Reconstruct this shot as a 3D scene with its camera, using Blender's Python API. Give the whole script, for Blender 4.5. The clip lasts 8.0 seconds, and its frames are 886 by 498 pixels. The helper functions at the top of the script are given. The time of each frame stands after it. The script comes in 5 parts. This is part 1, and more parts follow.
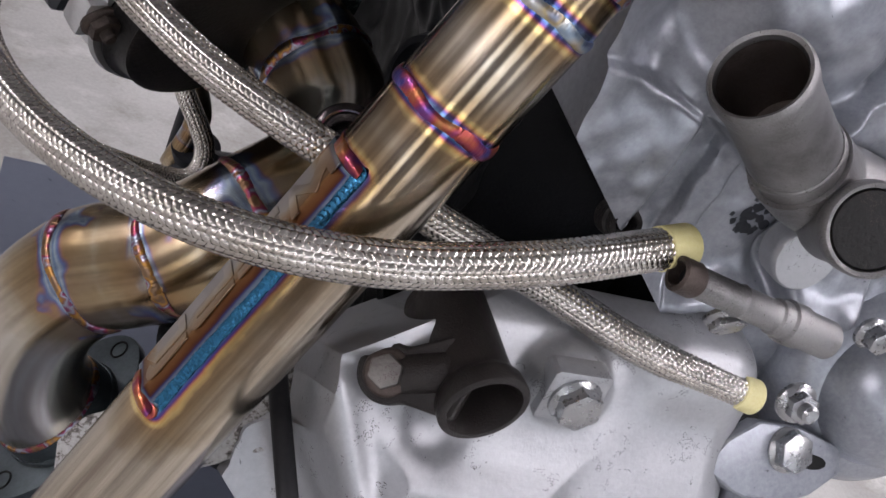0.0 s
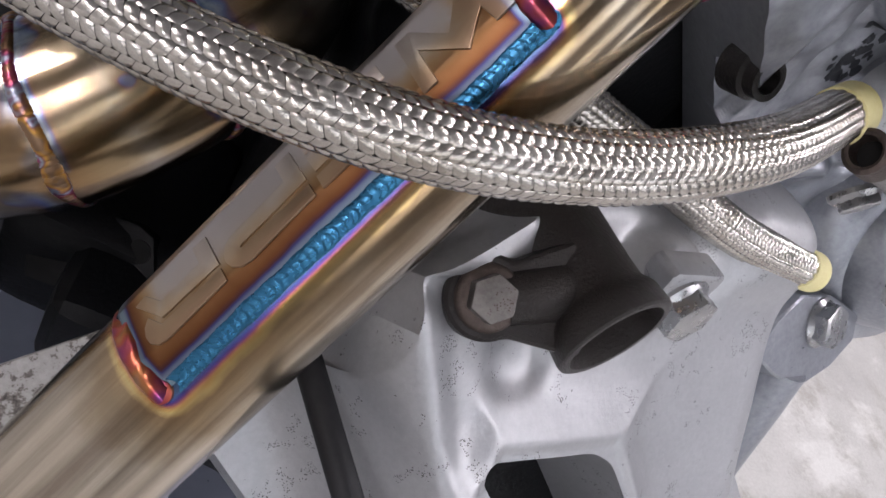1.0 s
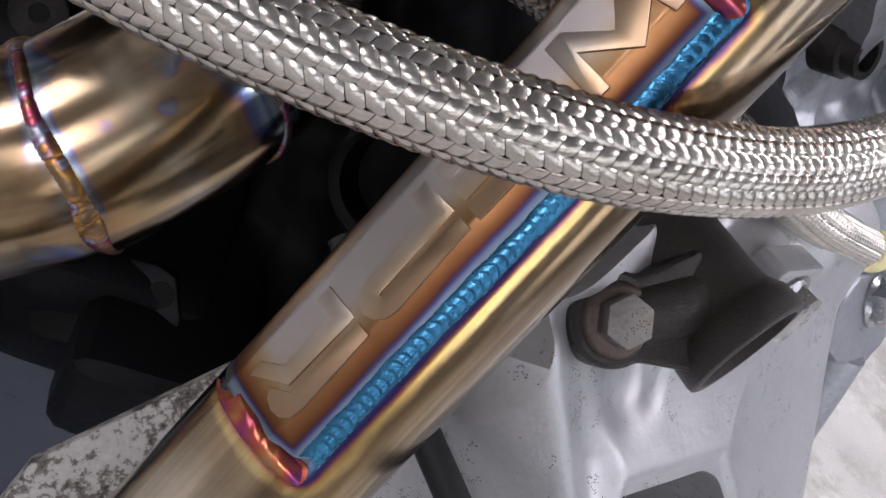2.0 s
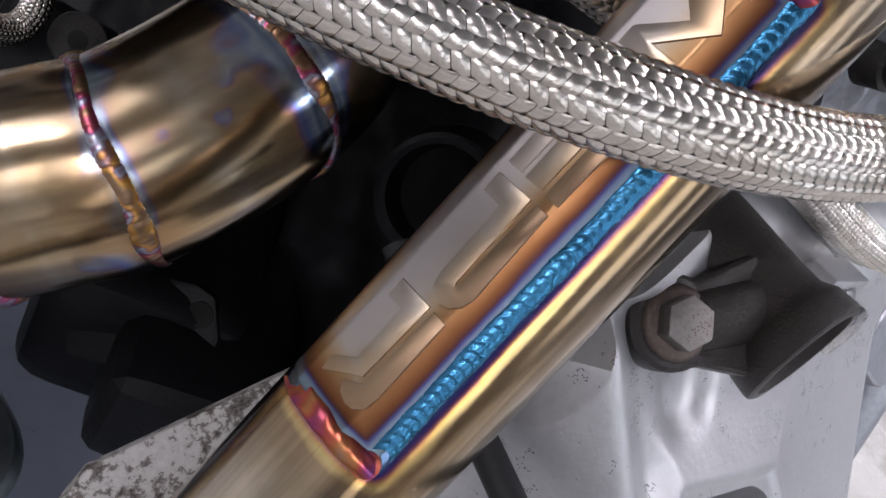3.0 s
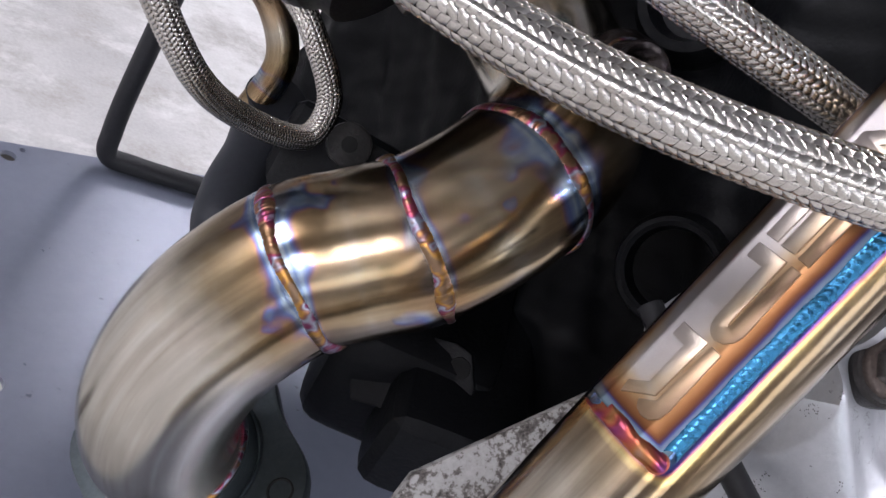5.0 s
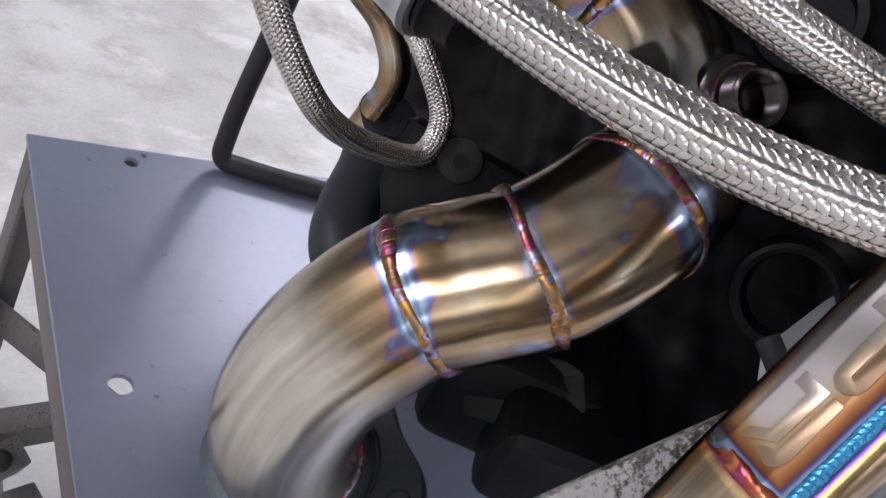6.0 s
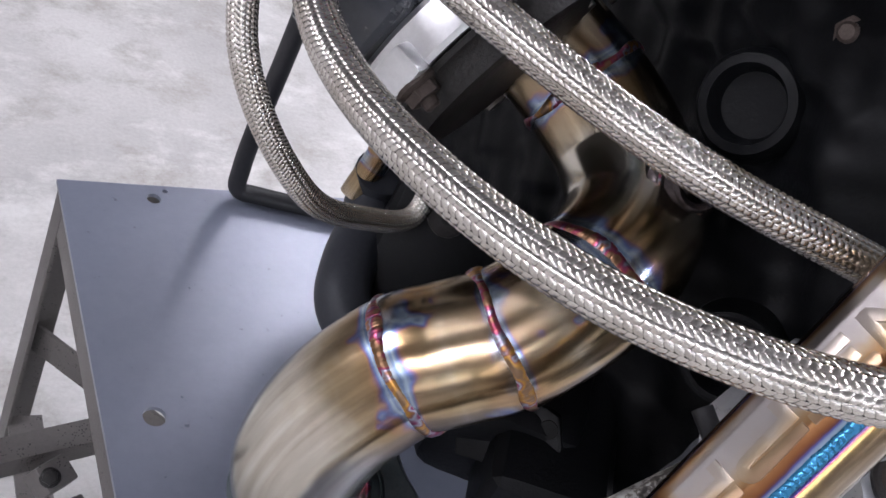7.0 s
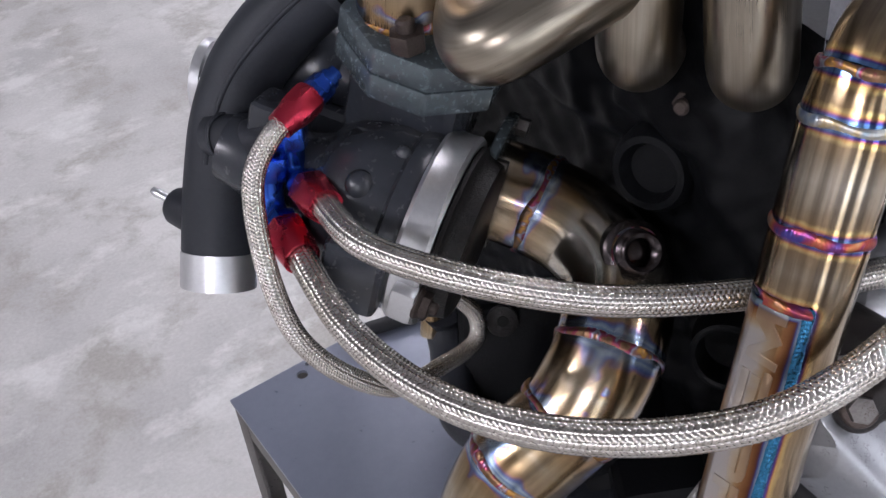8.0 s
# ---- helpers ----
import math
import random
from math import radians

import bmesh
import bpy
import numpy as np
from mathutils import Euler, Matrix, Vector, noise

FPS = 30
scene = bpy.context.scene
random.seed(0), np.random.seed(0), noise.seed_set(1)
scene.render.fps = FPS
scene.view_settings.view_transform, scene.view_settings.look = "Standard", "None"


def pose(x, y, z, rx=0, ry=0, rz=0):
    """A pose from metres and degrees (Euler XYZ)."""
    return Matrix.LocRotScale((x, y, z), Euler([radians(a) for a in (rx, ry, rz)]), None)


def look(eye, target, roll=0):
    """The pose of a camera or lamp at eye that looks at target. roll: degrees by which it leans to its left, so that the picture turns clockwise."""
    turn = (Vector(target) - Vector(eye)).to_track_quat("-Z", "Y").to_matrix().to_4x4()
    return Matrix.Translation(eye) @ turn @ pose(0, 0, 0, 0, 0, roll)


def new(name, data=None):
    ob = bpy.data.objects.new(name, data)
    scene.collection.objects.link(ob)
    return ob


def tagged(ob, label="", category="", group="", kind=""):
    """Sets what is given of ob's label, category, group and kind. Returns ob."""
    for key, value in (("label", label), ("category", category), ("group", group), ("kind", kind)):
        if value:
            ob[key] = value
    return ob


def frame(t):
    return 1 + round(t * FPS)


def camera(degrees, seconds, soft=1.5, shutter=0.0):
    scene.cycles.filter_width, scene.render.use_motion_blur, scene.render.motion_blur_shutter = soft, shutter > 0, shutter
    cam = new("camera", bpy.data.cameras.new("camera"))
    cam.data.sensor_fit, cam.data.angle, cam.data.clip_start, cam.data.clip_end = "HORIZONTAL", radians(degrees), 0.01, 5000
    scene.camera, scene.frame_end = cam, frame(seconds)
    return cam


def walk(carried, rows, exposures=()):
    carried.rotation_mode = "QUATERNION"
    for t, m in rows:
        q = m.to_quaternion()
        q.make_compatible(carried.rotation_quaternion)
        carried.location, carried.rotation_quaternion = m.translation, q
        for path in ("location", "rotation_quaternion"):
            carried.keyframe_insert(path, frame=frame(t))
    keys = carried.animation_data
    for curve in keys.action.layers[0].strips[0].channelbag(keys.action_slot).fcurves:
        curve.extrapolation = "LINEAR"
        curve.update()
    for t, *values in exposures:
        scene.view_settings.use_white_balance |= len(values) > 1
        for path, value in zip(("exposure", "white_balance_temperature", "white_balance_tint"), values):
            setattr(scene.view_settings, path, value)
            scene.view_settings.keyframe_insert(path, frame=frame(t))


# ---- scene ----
cam = camera(48.9, 8.0)
PATH = [
    (0, (0.037, 0.035, 1.077), (0.805, 1.481, -0.072), 30.4),
    (0.5, (-0.009, 0.126, 1.008), (1.074, 1.301, -0.196), 38.9),
    (1, (-0.021, 0.175, 0.959), (1.324, 1.143, -0.16), 44.0),
    (1.5, (-0.028, 0.209, 0.937), (1.409, 1.076, -0.15), 43.8),
    (2, (-0.039, 0.22, 0.916), (1.434, 1.1, -0.111), 41.6),
    (3.5, (-0.065, 0.21, 0.896), (1.406, 1.201, -0.028), 40.3),
    (4, (-0.093, 0.197, 0.895), (1.373, 1.222, 0.0), 39.9),
    (4.5, (-0.121, 0.19, 0.899), (1.272, 1.294, -0.016), 38.1),
    (5, (-0.133, 0.189, 0.903), (1.128, 1.405, -0.06), 35.6),
    (5.2, (-0.138, 0.193, 0.901), (1.086, 1.435, -0.079), 35.0),
    (6.5, (-0.157, 0.202, 0.95), (0.923, 1.428, -0.204), 33.0),
    (7, (-0.167, 0.2, 1.002), (0.907, 1.397, -0.186), 31.2),
    (7.5, (-0.167, 0.184, 1.099), (0.784, 1.388, -0.184), 12.7),
    (8, (-0.162, 0.139, 1.205), (0.633, 1.42, -0.108), -4.3),
]
EXPOSURES = [(0, -0.10, 6550, 10), (0.5, -0.08, 6550, 10), (1, 0.03, 6600, 10), (2, 0.04, 6500, 10), (3.5, 0.20, 6350, 10), (4.5, 0.40, 6250, 10),
             (5, 0.49, 6250, 10), (6.5, 0.49, 6250, 10), (7, 0.48, 6250, 10), (7.5, 0.41, 6250, 10), (8, 0.26, 6250, 10)]
walk(cam, [(t, look(eye, target, roll)) for t, eye, target, roll in PATH], EXPOSURES)

# ---- light ----
world = bpy.data.worlds.new("workshop_air")
scene.world = world
world.use_nodes = True
wn = world.node_tree.nodes
sky = wn.new("ShaderNodeTexSky")
sky.sky_type, sky.sun_disc = "NISHITA", False
sky.sun_elevation, sky.sun_rotation = radians(42), radians(200)
world.node_tree.links.new(sky.outputs[0], wn["Background"].inputs[0])
wn["Background"].inputs[1].default_value = 0.06


# ---- materials ----
def material(name, rough=0.5, metal=0.0, color=(0.5, 0.5, 0.5), spec=None):
    m = bpy.data.materials.new(name)
    m.use_nodes = True
    b = m.node_tree.nodes["Principled BSDF"]
    b.inputs["Base Color"].default_value = (*color, 1)
    b.inputs["Roughness"].default_value = rough
    b.inputs["Metallic"].default_value = metal
    if spec is not None:
        b.inputs["Specular IOR Level"].default_value = spec
    return m


class Nodes:
    """Short hand for building a node tree."""

    def __init__(self, m):
        self.t = m.node_tree
        self.b = self.t.nodes["Principled BSDF"]
        self.co = None

    def add(self, kind, **values):
        n = self.t.nodes.new(kind)
        for k, v in values.items():
            n.inputs[k].default_value = v
        return n

    def link(self, a, b):
        self.t.links.new(a, b)

    def coords(self):
        if self.co is None:
            self.co = self.t.nodes.new("ShaderNodeTexCoord").outputs["Object"]
        return self.co

    def noise(self, scale, detail=4.0, rough=0.55, vector=None, stretch=None):
        n = self.add("ShaderNodeTexNoise", Scale=scale, Detail=detail, Roughness=rough)
        v = vector or self.coords()
        if stretch:
            mp = self.add("ShaderNodeMapping", Scale=stretch)
            self.link(v, mp.inputs["Vector"])
            v = mp.outputs[0]
        self.link(v, n.inputs["Vector"])
        return n.outputs["Fac"]

    def ramp(self, fac, stops):
        r = self.t.nodes.new("ShaderNodeValToRGB")
        e = r.color_ramp.elements
        while len(e) < len(stops):
            e.new(0.5)
        for el, (p, c) in zip(e, stops):
            el.position = p
            el.color = (*c, 1) if len(c) == 3 else c
        self.link(fac, r.inputs["Fac"])
        return r.outputs["Color"]

    def mix(self, fac, a, b, mode="MIX"):
        n = self.t.nodes.new("ShaderNodeMix")
        n.data_type, n.blend_type = "RGBA", mode
        for sock, val in ((n.inputs[0], fac), (n.inputs[6], a), (n.inputs[7], b)):
            if hasattr(val, "is_output"):
                self.link(val, sock)
            else:
                sock.default_value = val if isinstance(val, float) else (*val, 1)
        return n.outputs[2]

    def math(self, op, a, b=0.0, c=0.0):
        n = self.t.nodes.new("ShaderNodeMath")
        n.operation = op
        for sock, val in zip(n.inputs, (a, b, c)):
            if hasattr(val, "is_output"):
                self.link(val, sock)
            else:
                sock.default_value = val
        return n.outputs[0]

    def bump(self, height, strength=0.3, distance=0.001):
        n = self.add("ShaderNodeBump", Strength=strength, Distance=distance)
        self.link(height, n.inputs["Height"])
        self.link(n.outputs[0], self.b.inputs["Normal"])

    def color(self, c):
        self.link(c, self.b.inputs["Base Color"])

    def rough(self, fac, lo, hi):
        n = self.add("ShaderNodeMapRange", **{"To Min": lo, "To Max": hi})
        self.link(fac, n.inputs[0])
        self.link(n.outputs[0], self.b.inputs["Roughness"])

    def attr(self, name):
        n = self.t.nodes.new("ShaderNodeAttribute")
        n.attribute_name = name
        return n


def speckled(name, base, dark, light, rough=(0.35, 0.6), metal=0.0, grain=60.0, spots=0.0, spot_color=(0.02, 0.02, 0.02), bump=0.25, spot_scale=420.0, dist=0.0008, soft_gloss=None):
    """Paint, castings, concrete: two scales of tone, fine relief, chips."""
    m = material(name, rough[0], metal, base)
    k = Nodes(m)
    big = k.noise(grain * 0.12, 5)
    fine = k.noise(grain * 6, 6, 0.65)
    c = k.ramp(big, [(0.3, dark), (0.5, base), (0.72, light)])
    c = k.mix(0.35, c, k.ramp(fine, [(0.3, dark), (0.7, light)]))
    if soft_gloss is not None:
        k.b.inputs["Specular IOR Level"].default_value = soft_gloss
    if spots:
        v = k.add("ShaderNodeTexVoronoi", Scale=spot_scale)
        k.link(k.coords(), v.inputs["Vector"])
        rnd = k.math("GREATER_THAN", k.math("MULTIPLY", k.noise(grain * 0.7, 3), k.noise(grain * 3.1, 2)), 0.36 - 0.05 * spots)
        dot = k.math("MULTIPLY", k.math("LESS_THAN", v.outputs["Distance"], 0.32), rnd)
        c = k.mix(dot, c, spot_color)
    k.color(c)
    k.rough(fine, *rough)
    k.bump(k.math("ADD", fine, k.math("MULTIPLY", big, 2.0)), bump, dist)
    return m


def tinted_steel(name, body, cool, rough=(0.14, 0.3), streak=1.0, vivid=False):
    """Bare stainless tube with heat colours that fade with the distance (mm) from a weld; streaks run along the tube."""
    m = material(name, 0.2, 1.0, body)
    k = Nodes(m)
    d, uv = k.attr("weld"), k.attr("around")
    wob = k.noise(90, 3)
    patch = k.ramp(k.noise(34, 2), [(0.36, (0, 0, 0)), (0.64, (1, 1, 1))])
    spread = k.math("ADD", 0.55, k.math("MULTIPLY", wob, 0.9)) if vivid else k.math("ADD", k.math("MULTIPLY", wob, 0.7), k.math("MULTIPLY", patch, 1.7))
    dist = k.math("MULTIPLY", k.math("MAXIMUM", k.math("SUBTRACT", d.outputs["Fac"], 2.3 if vivid else 1.8), 0.0), spread)
    if vivid:
        stops = [(0.0, (0.10, 0.20, 0.42)), (0.03, (0.06, 0.08, 0.34)), (0.055, (0.16, 0.06, 0.26)), (0.08, (0.44, 0.18, 0.16)), (0.11, (0.64, 0.40, 0.15)),
                 (0.15, (0.60, 0.46, 0.22)), (0.22, (0.28, 0.205, 0.125)), (0.42, (0.26, 0.21, 0.15)), (0.95, body)]
    else:
        stops = [(0.0, (0.36, 0.42, 0.48)), (0.05, (0.16, 0.24, 0.42)), (0.10, (0.36, 0.46, 0.56)), (0.17, (0.13, 0.19, 0.42)), (0.22, (0.20, 0.13, 0.22)), (0.28, (0.34, 0.20, 0.11)),
                 (0.34, (0.27, 0.195, 0.11)), (0.62, (0.28, 0.21, 0.125)), (0.86, (0.34, 0.28, 0.19)), (1.0, body)]
    heat = k.ramp(k.math("DIVIDE", dist, 26.0), stops)
    if not vivid:
        wide = k.math("DIVIDE", k.math("MULTIPLY", d.outputs["Fac"], k.math("ADD", 0.75, k.math("MULTIPLY", wob, 0.5))), 44.0)
        brown = k.ramp(wide, [(0.0, (0.20, 0.13, 0.075)), (0.10, (0.25, 0.165, 0.09)), (0.25, (0.28, 0.205, 0.12)), (0.48, (0.31, 0.245, 0.16)), (0.72, (0.44, 0.40, 0.335)), (1.0, body)])
        near_weld = k.ramp(k.math("DIVIDE", dist, 26.0), [(0.22, (1, 1, 1)), (0.38, (0, 0, 0))])
        heat = k.mix(k.math("MULTIPLY", near_weld, k.ramp(k.noise(31, 2), [(0.37, (0, 0, 0)), (0.49, (1, 1, 1))])), brown, heat)
    line = k.noise(1.0, 5, 0.6, uv.outputs["Vector"], (5.0, 0.5, 5.0))
    fine = k.noise(1.0, 4, 0.6, uv.outputs["Vector"], (40.0, 1.5, 40.0))
    mottle = k.noise(24, 4)
    c = k.mix(k.ramp(mottle, [(0.42, (0, 0, 0)), (0.68, (0.75, 0.75, 0.75))]), heat, k.mix(0.32, heat, cool))
    c = k.mix(0.28 * streak, c, k.ramp(line, [(0.35, (0.30, 0.25, 0.20)), (0.65, (0.84, 0.79, 0.70))]), "OVERLAY")
    k.color(c)
    k.rough(k.math("ADD", k.math("MULTIPLY", fine, 0.4), k.math("MULTIPLY", mottle, 0.6)), *rough)
    k.bump(k.math("ADD", mottle, k.math("MULTIPLY", line, 0.06)), 0.03, 0.0010)
    k.b.inputs["Anisotropic"].default_value = 0.5
    k.link(k.attr("along").outputs["Vector"], k.b.inputs["Tangent"])
    return m


def weld_metal(name, stops):
    m = material(name, 0.25, 1.0)
    k = Nodes(m)
    n = k.noise(75, 2)
    k.color(k.ramp(n, stops))
    k.rough(k.noise(400, 3), 0.24, 0.40)
    return m


STEEL_PIPE = tinted_steel("heat_tinted_tube", (0.40, 0.37, 0.33), (0.47, 0.445, 0.41), (0.10, 0.22), 2.4, True)
STEEL_BEND = tinted_steel("polished_bend_steel", (0.56, 0.53, 0.485), (0.62, 0.60, 0.565), (0.14, 0.27), 1.6)
STEEL_RUNNER = tinted_steel("satin_runner_steel", (0.28, 0.255, 0.215), (0.33, 0.31, 0.28), (0.22, 0.36), 1.6)
BEAD_RED = weld_metal("red_weld_bead", [(0.32, (0.10, 0.08, 0.32)), (0.42, (0.30, 0.06, 0.16)), (0.50, (0.46, 0.10, 0.08)), (0.58, (0.48, 0.20, 0.08)), (0.7, (0.42, 0.28, 0.22))])
BEAD_PALE = weld_metal("pale_weld_bead", [(0.3, (0.16, 0.20, 0.36)), (0.42, (0.34, 0.42, 0.50)), (0.5, (0.50, 0.47, 0.42)), (0.58, (0.46, 0.36, 0.20)), (0.7, (0.26, 0.30, 0.44))])
BEAD_MIX = weld_metal("rainbow_weld_bead", [(0.30, (0.16, 0.095, 0.05)), (0.40, (0.27, 0.15, 0.09)), (0.44, (0.30, 0.06, 0.09)), (0.48, (0.24, 0.07, 0.15)), (0.52, (0.34, 0.38, 0.46)), (0.56, (0.27, 0.13, 0.11)), (0.60, (0.48, 0.25, 0.06)), (0.66, (0.25, 0.16, 0.10))])


def seam_metal():
    """The long bead: its temper colours change along the run, which the mesh carries in millimetres."""
    m = material("tempered_seam_bead", 0.25, 1.0)
    k = Nodes(m)
    s = k.math("ADD", k.attr("run").outputs["Fac"], k.math("MULTIPLY", k.math("SUBTRACT", k.noise(70, 2), 0.5), 12.0))
    k.color(k.ramp(k.math("DIVIDE", k.math("ADD", s, 60.0), 140.0), [
        (0.02, (0.22, 0.37, 0.40)), (0.16, (0.12, 0.28, 0.35)), (0.26, (0.28, 0.40, 0.42)), (0.30, (0.05, 0.20, 0.31)), (0.46, (0.04, 0.16, 0.30)), (0.58, (0.035, 0.09, 0.28)),
        (0.645, (0.36, 0.06, 0.22)), (0.68, (0.44, 0.15, 0.15)), (0.72, (0.07, 0.06, 0.28)), (0.78, (0.05, 0.18, 0.32)), (0.84, (0.28, 0.04, 0.25)), (0.88, (0.05, 0.10, 0.32)), (0.93, (0.20, 0.36, 0.40))]))
    k.rough(k.noise(400, 3), 0.2, 0.34)
    return m


BEAD_SEAM = seam_metal()


def panel_metal(name="browned_plate_steel", lift=0.0):
    m = material(name, 0.3, 1.0)
    k = Nodes(m)
    d = k.attr("weld")
    wob = k.noise(70, 3)
    dist = k.math("MULTIPLY", k.math("MAXIMUM", k.math("SUBTRACT", d.outputs["Fac"], 2.3), 0.0), k.math("ADD", 0.6, k.math("MULTIPLY", wob, 0.8)))
    c = k.ramp(k.math("DIVIDE", dist, 20.0), [(0.0, (0.17, 0.23, 0.28)), (0.045, (0.14, 0.17, 0.24)), (0.085, (0.05, 0.05, 0.15)), (0.115, (0.075, 0.03, 0.035)), (0.17, (0.14, 0.055, 0.022)), (0.30, (0.22, 0.105, 0.045)), (0.47, (0.33, 0.205, 0.105)), (0.63, (0.40, 0.315, 0.22)), (0.78, (0.42, 0.375, 0.34)), (1.0, (0.41, 0.38, 0.37))])
    c = k.mix(lift, c, (0.52, 0.43, 0.325))
    k.color(c)
    f = k.noise(300, 4)
    k.rough(f, 0.28, 0.4)
    k.bump(f, 0.04, 0.0005)
    return m


PANEL = panel_metal()
EMBLEM = panel_metal("pale_raised_steel", 0.30)


def braid_metal():
    """Bundles of bright wire: a fine relief runs along each bundle, and tarnish lies in patches."""
    m = material("stainless_braid", 0.3, 1.0, (0.60, 0.575, 0.54))
    k = Nodes(m)
    isl = k.t.nodes.new("ShaderNodeNewGeometry").outputs["Random Per Island"]
    c = k.mix(isl, (0.55, 0.517, 0.472), (0.67, 0.635, 0.588))
    c = k.mix(k.ramp(k.noise(38, 4), [(0.45, (0, 0, 0)), (0.75, (0.6, 0.6, 0.6))]), c, (0.42, 0.37, 0.31))
    k.color(c)
    wire = k.math("SINE", k.math("MULTIPLY", k.attr("lane").outputs["Fac"], 6.2832))
    k.rough(k.noise(60, 3), 0.20, 0.29)
    k.bump(wire, 0.05, 0.00003)
    k.b.inputs["Anisotropic"].default_value = 0.8
    k.link(k.attr("across").outputs["Vector"], k.b.inputs["Tangent"])
    return m


BRAID = braid_metal()
# core under the braid, coloured dark as the shade between the bundles
HOSE_CORE = material("braid_gap_shade", 0.5, 0.9, (0.045, 0.042, 0.04))
TAPE = speckled("yellow_tape", (0.72, 0.64, 0.28), (0.62, 0.53, 0.20), (0.80, 0.74, 0.42), (0.5, 0.7), grain=90, bump=0.4)


def anodised(name, base, pale):
    m = material(name, 0.28, 0.9, base)
    k = Nodes(m)
    k.color(k.ramp(k.noise(30, 2), [(0.35, base), (0.7, pale)]))
    k.rough(k.noise(70, 2), 0.22, 0.32)
    return m


RED = anodised("red_anodised", (0.50, 0.025, 0.055), (0.58, 0.05, 0.085))
BLUE = anodised("blue_anodised", (0.02, 0.07, 0.40), (0.04, 0.12, 0.50))
CLAMP = speckled("worn_clamp_steel", (0.60, 0.60, 0.605), (0.48, 0.48, 0.49), (0.70, 0.70, 0.71), (0.26, 0.42), 0.9, 60, bump=0.12)
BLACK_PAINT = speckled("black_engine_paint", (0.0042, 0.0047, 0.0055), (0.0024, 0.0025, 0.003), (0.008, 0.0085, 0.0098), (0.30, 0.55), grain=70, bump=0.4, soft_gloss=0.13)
DARK_CAST = speckled("dark_cast_iron", (0.0085, 0.0078, 0.0078), (0.0035, 0.0032, 0.0032), (0.022, 0.0195, 0.0185), (0.28, 0.52), 0.2, 70, 0.9, (0.05, 0.04, 0.034), 0.8, 1500.0, soft_gloss=0.36)
RUBBER = speckled("black_coated_tube", (0.024, 0.026, 0.032), (0.017, 0.0185, 0.023), (0.034, 0.037, 0.044), (0.40, 0.55), grain=60, bump=0.2, soft_gloss=0.24)
SILVER_PAINT = speckled("silver_casting_paint", (0.43, 0.437, 0.455), (0.34, 0.345, 0.36), (0.50, 0.508, 0.525), (0.30, 0.44), 0.5, 60, 0.30, (0.06, 0.055, 0.05), 0.3, 1300.0)
GREY_PAINT = speckled("grey_casting_paint", (0.30, 0.315, 0.35), (0.17, 0.18, 0.205), (0.43, 0.447, 0.485), (0.22, 0.40), 0.5, 55, bump=0.12)
ALLOY = speckled("worn_alloy", (0.31, 0.303, 0.303), (0.085, 0.078, 0.076), (0.40, 0.392, 0.392), (0.28, 0.48), 0.8, 230, 0.25, (0.04, 0.032, 0.028), 0.4, 1200.0)


def flaked_alloy():
    """White paint that flakes off dark metal in irregular patches."""
    m = material("flaked_white_alloy", 0.5, 0.2)
    k = Nodes(m)
    n = k.math("ADD", k.math("MULTIPLY", k.noise(330, 6, 0.7), 0.6), k.math("MULTIPLY", k.noise(60, 3), 0.4))
    k.color(k.ramp(n, [(0.40, (0.035, 0.03, 0.027)), (0.47, (0.16, 0.145, 0.13)), (0.50, (0.38, 0.37, 0.355)), (0.62, (0.46, 0.455, 0.445))]))
    k.rough(n, 0.6, 0.4)
    k.bump(n, 0.5, 0.0008)
    return m


FLAKED = flaked_alloy()
BRUSHED = speckled("brushed_aluminium", (0.68, 0.68, 0.69), (0.58, 0.58, 0.59), (0.76, 0.76, 0.77), (0.24, 0.38), 0.9, 50, bump=0.08)
BOLT = speckled("zinc_bolt", (0.16, 0.147, 0.138), (0.07, 0.062, 0.056), (0.27, 0.255, 0.245), (0.3, 0.5), 0.8, 120, 0.3, (0.07, 0.045, 0.035), 0.4, 1300)
ZINC = speckled("plated_bolt_steel", (0.42, 0.425, 0.43), (0.36, 0.36, 0.37), (0.48, 0.485, 0.49), (0.22, 0.34), 0.95, 40, bump=0.03)
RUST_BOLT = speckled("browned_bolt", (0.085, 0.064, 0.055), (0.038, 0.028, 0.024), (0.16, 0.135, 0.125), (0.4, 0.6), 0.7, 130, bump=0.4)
BLACK_CAST = speckled("glossy_black_cast", (0.029, 0.032, 0.039), (0.020, 0.022, 0.027), (0.041, 0.045, 0.054), (0.20, 0.32), 0.0, 20, bump=0.012, soft_gloss=0.55)
DULL_STEEL = speckled("blued_flange_steel", (0.11, 0.136, 0.15), (0.065, 0.08, 0.09), (0.17, 0.205, 0.22), (0.18, 0.34), 0.55, 40, bump=0.03)
TABLE_PAINT = speckled("blue_grey_sheet", (0.165, 0.18, 0.232), (0.145, 0.158, 0.205), (0.19, 0.207, 0.262), (0.24, 0.35), 0.25, 15, bump=0.02)
NECK_CAST = speckled("brown_cast_iron", (0.0125, 0.0100, 0.0095), (0.0055, 0.0044, 0.0042), (0.027, 0.022, 0.0205), (0.26, 0.46), 0.1, 160, bump=0.5, dist=0.0012, soft_gloss=0.36)
THREAD_STEEL = speckled("browned_thread_steel", (0.060, 0.050, 0.050), (0.028, 0.023, 0.024), (0.11, 0.095, 0.095), (0.16, 0.30), 0.9, 120, bump=0.1)
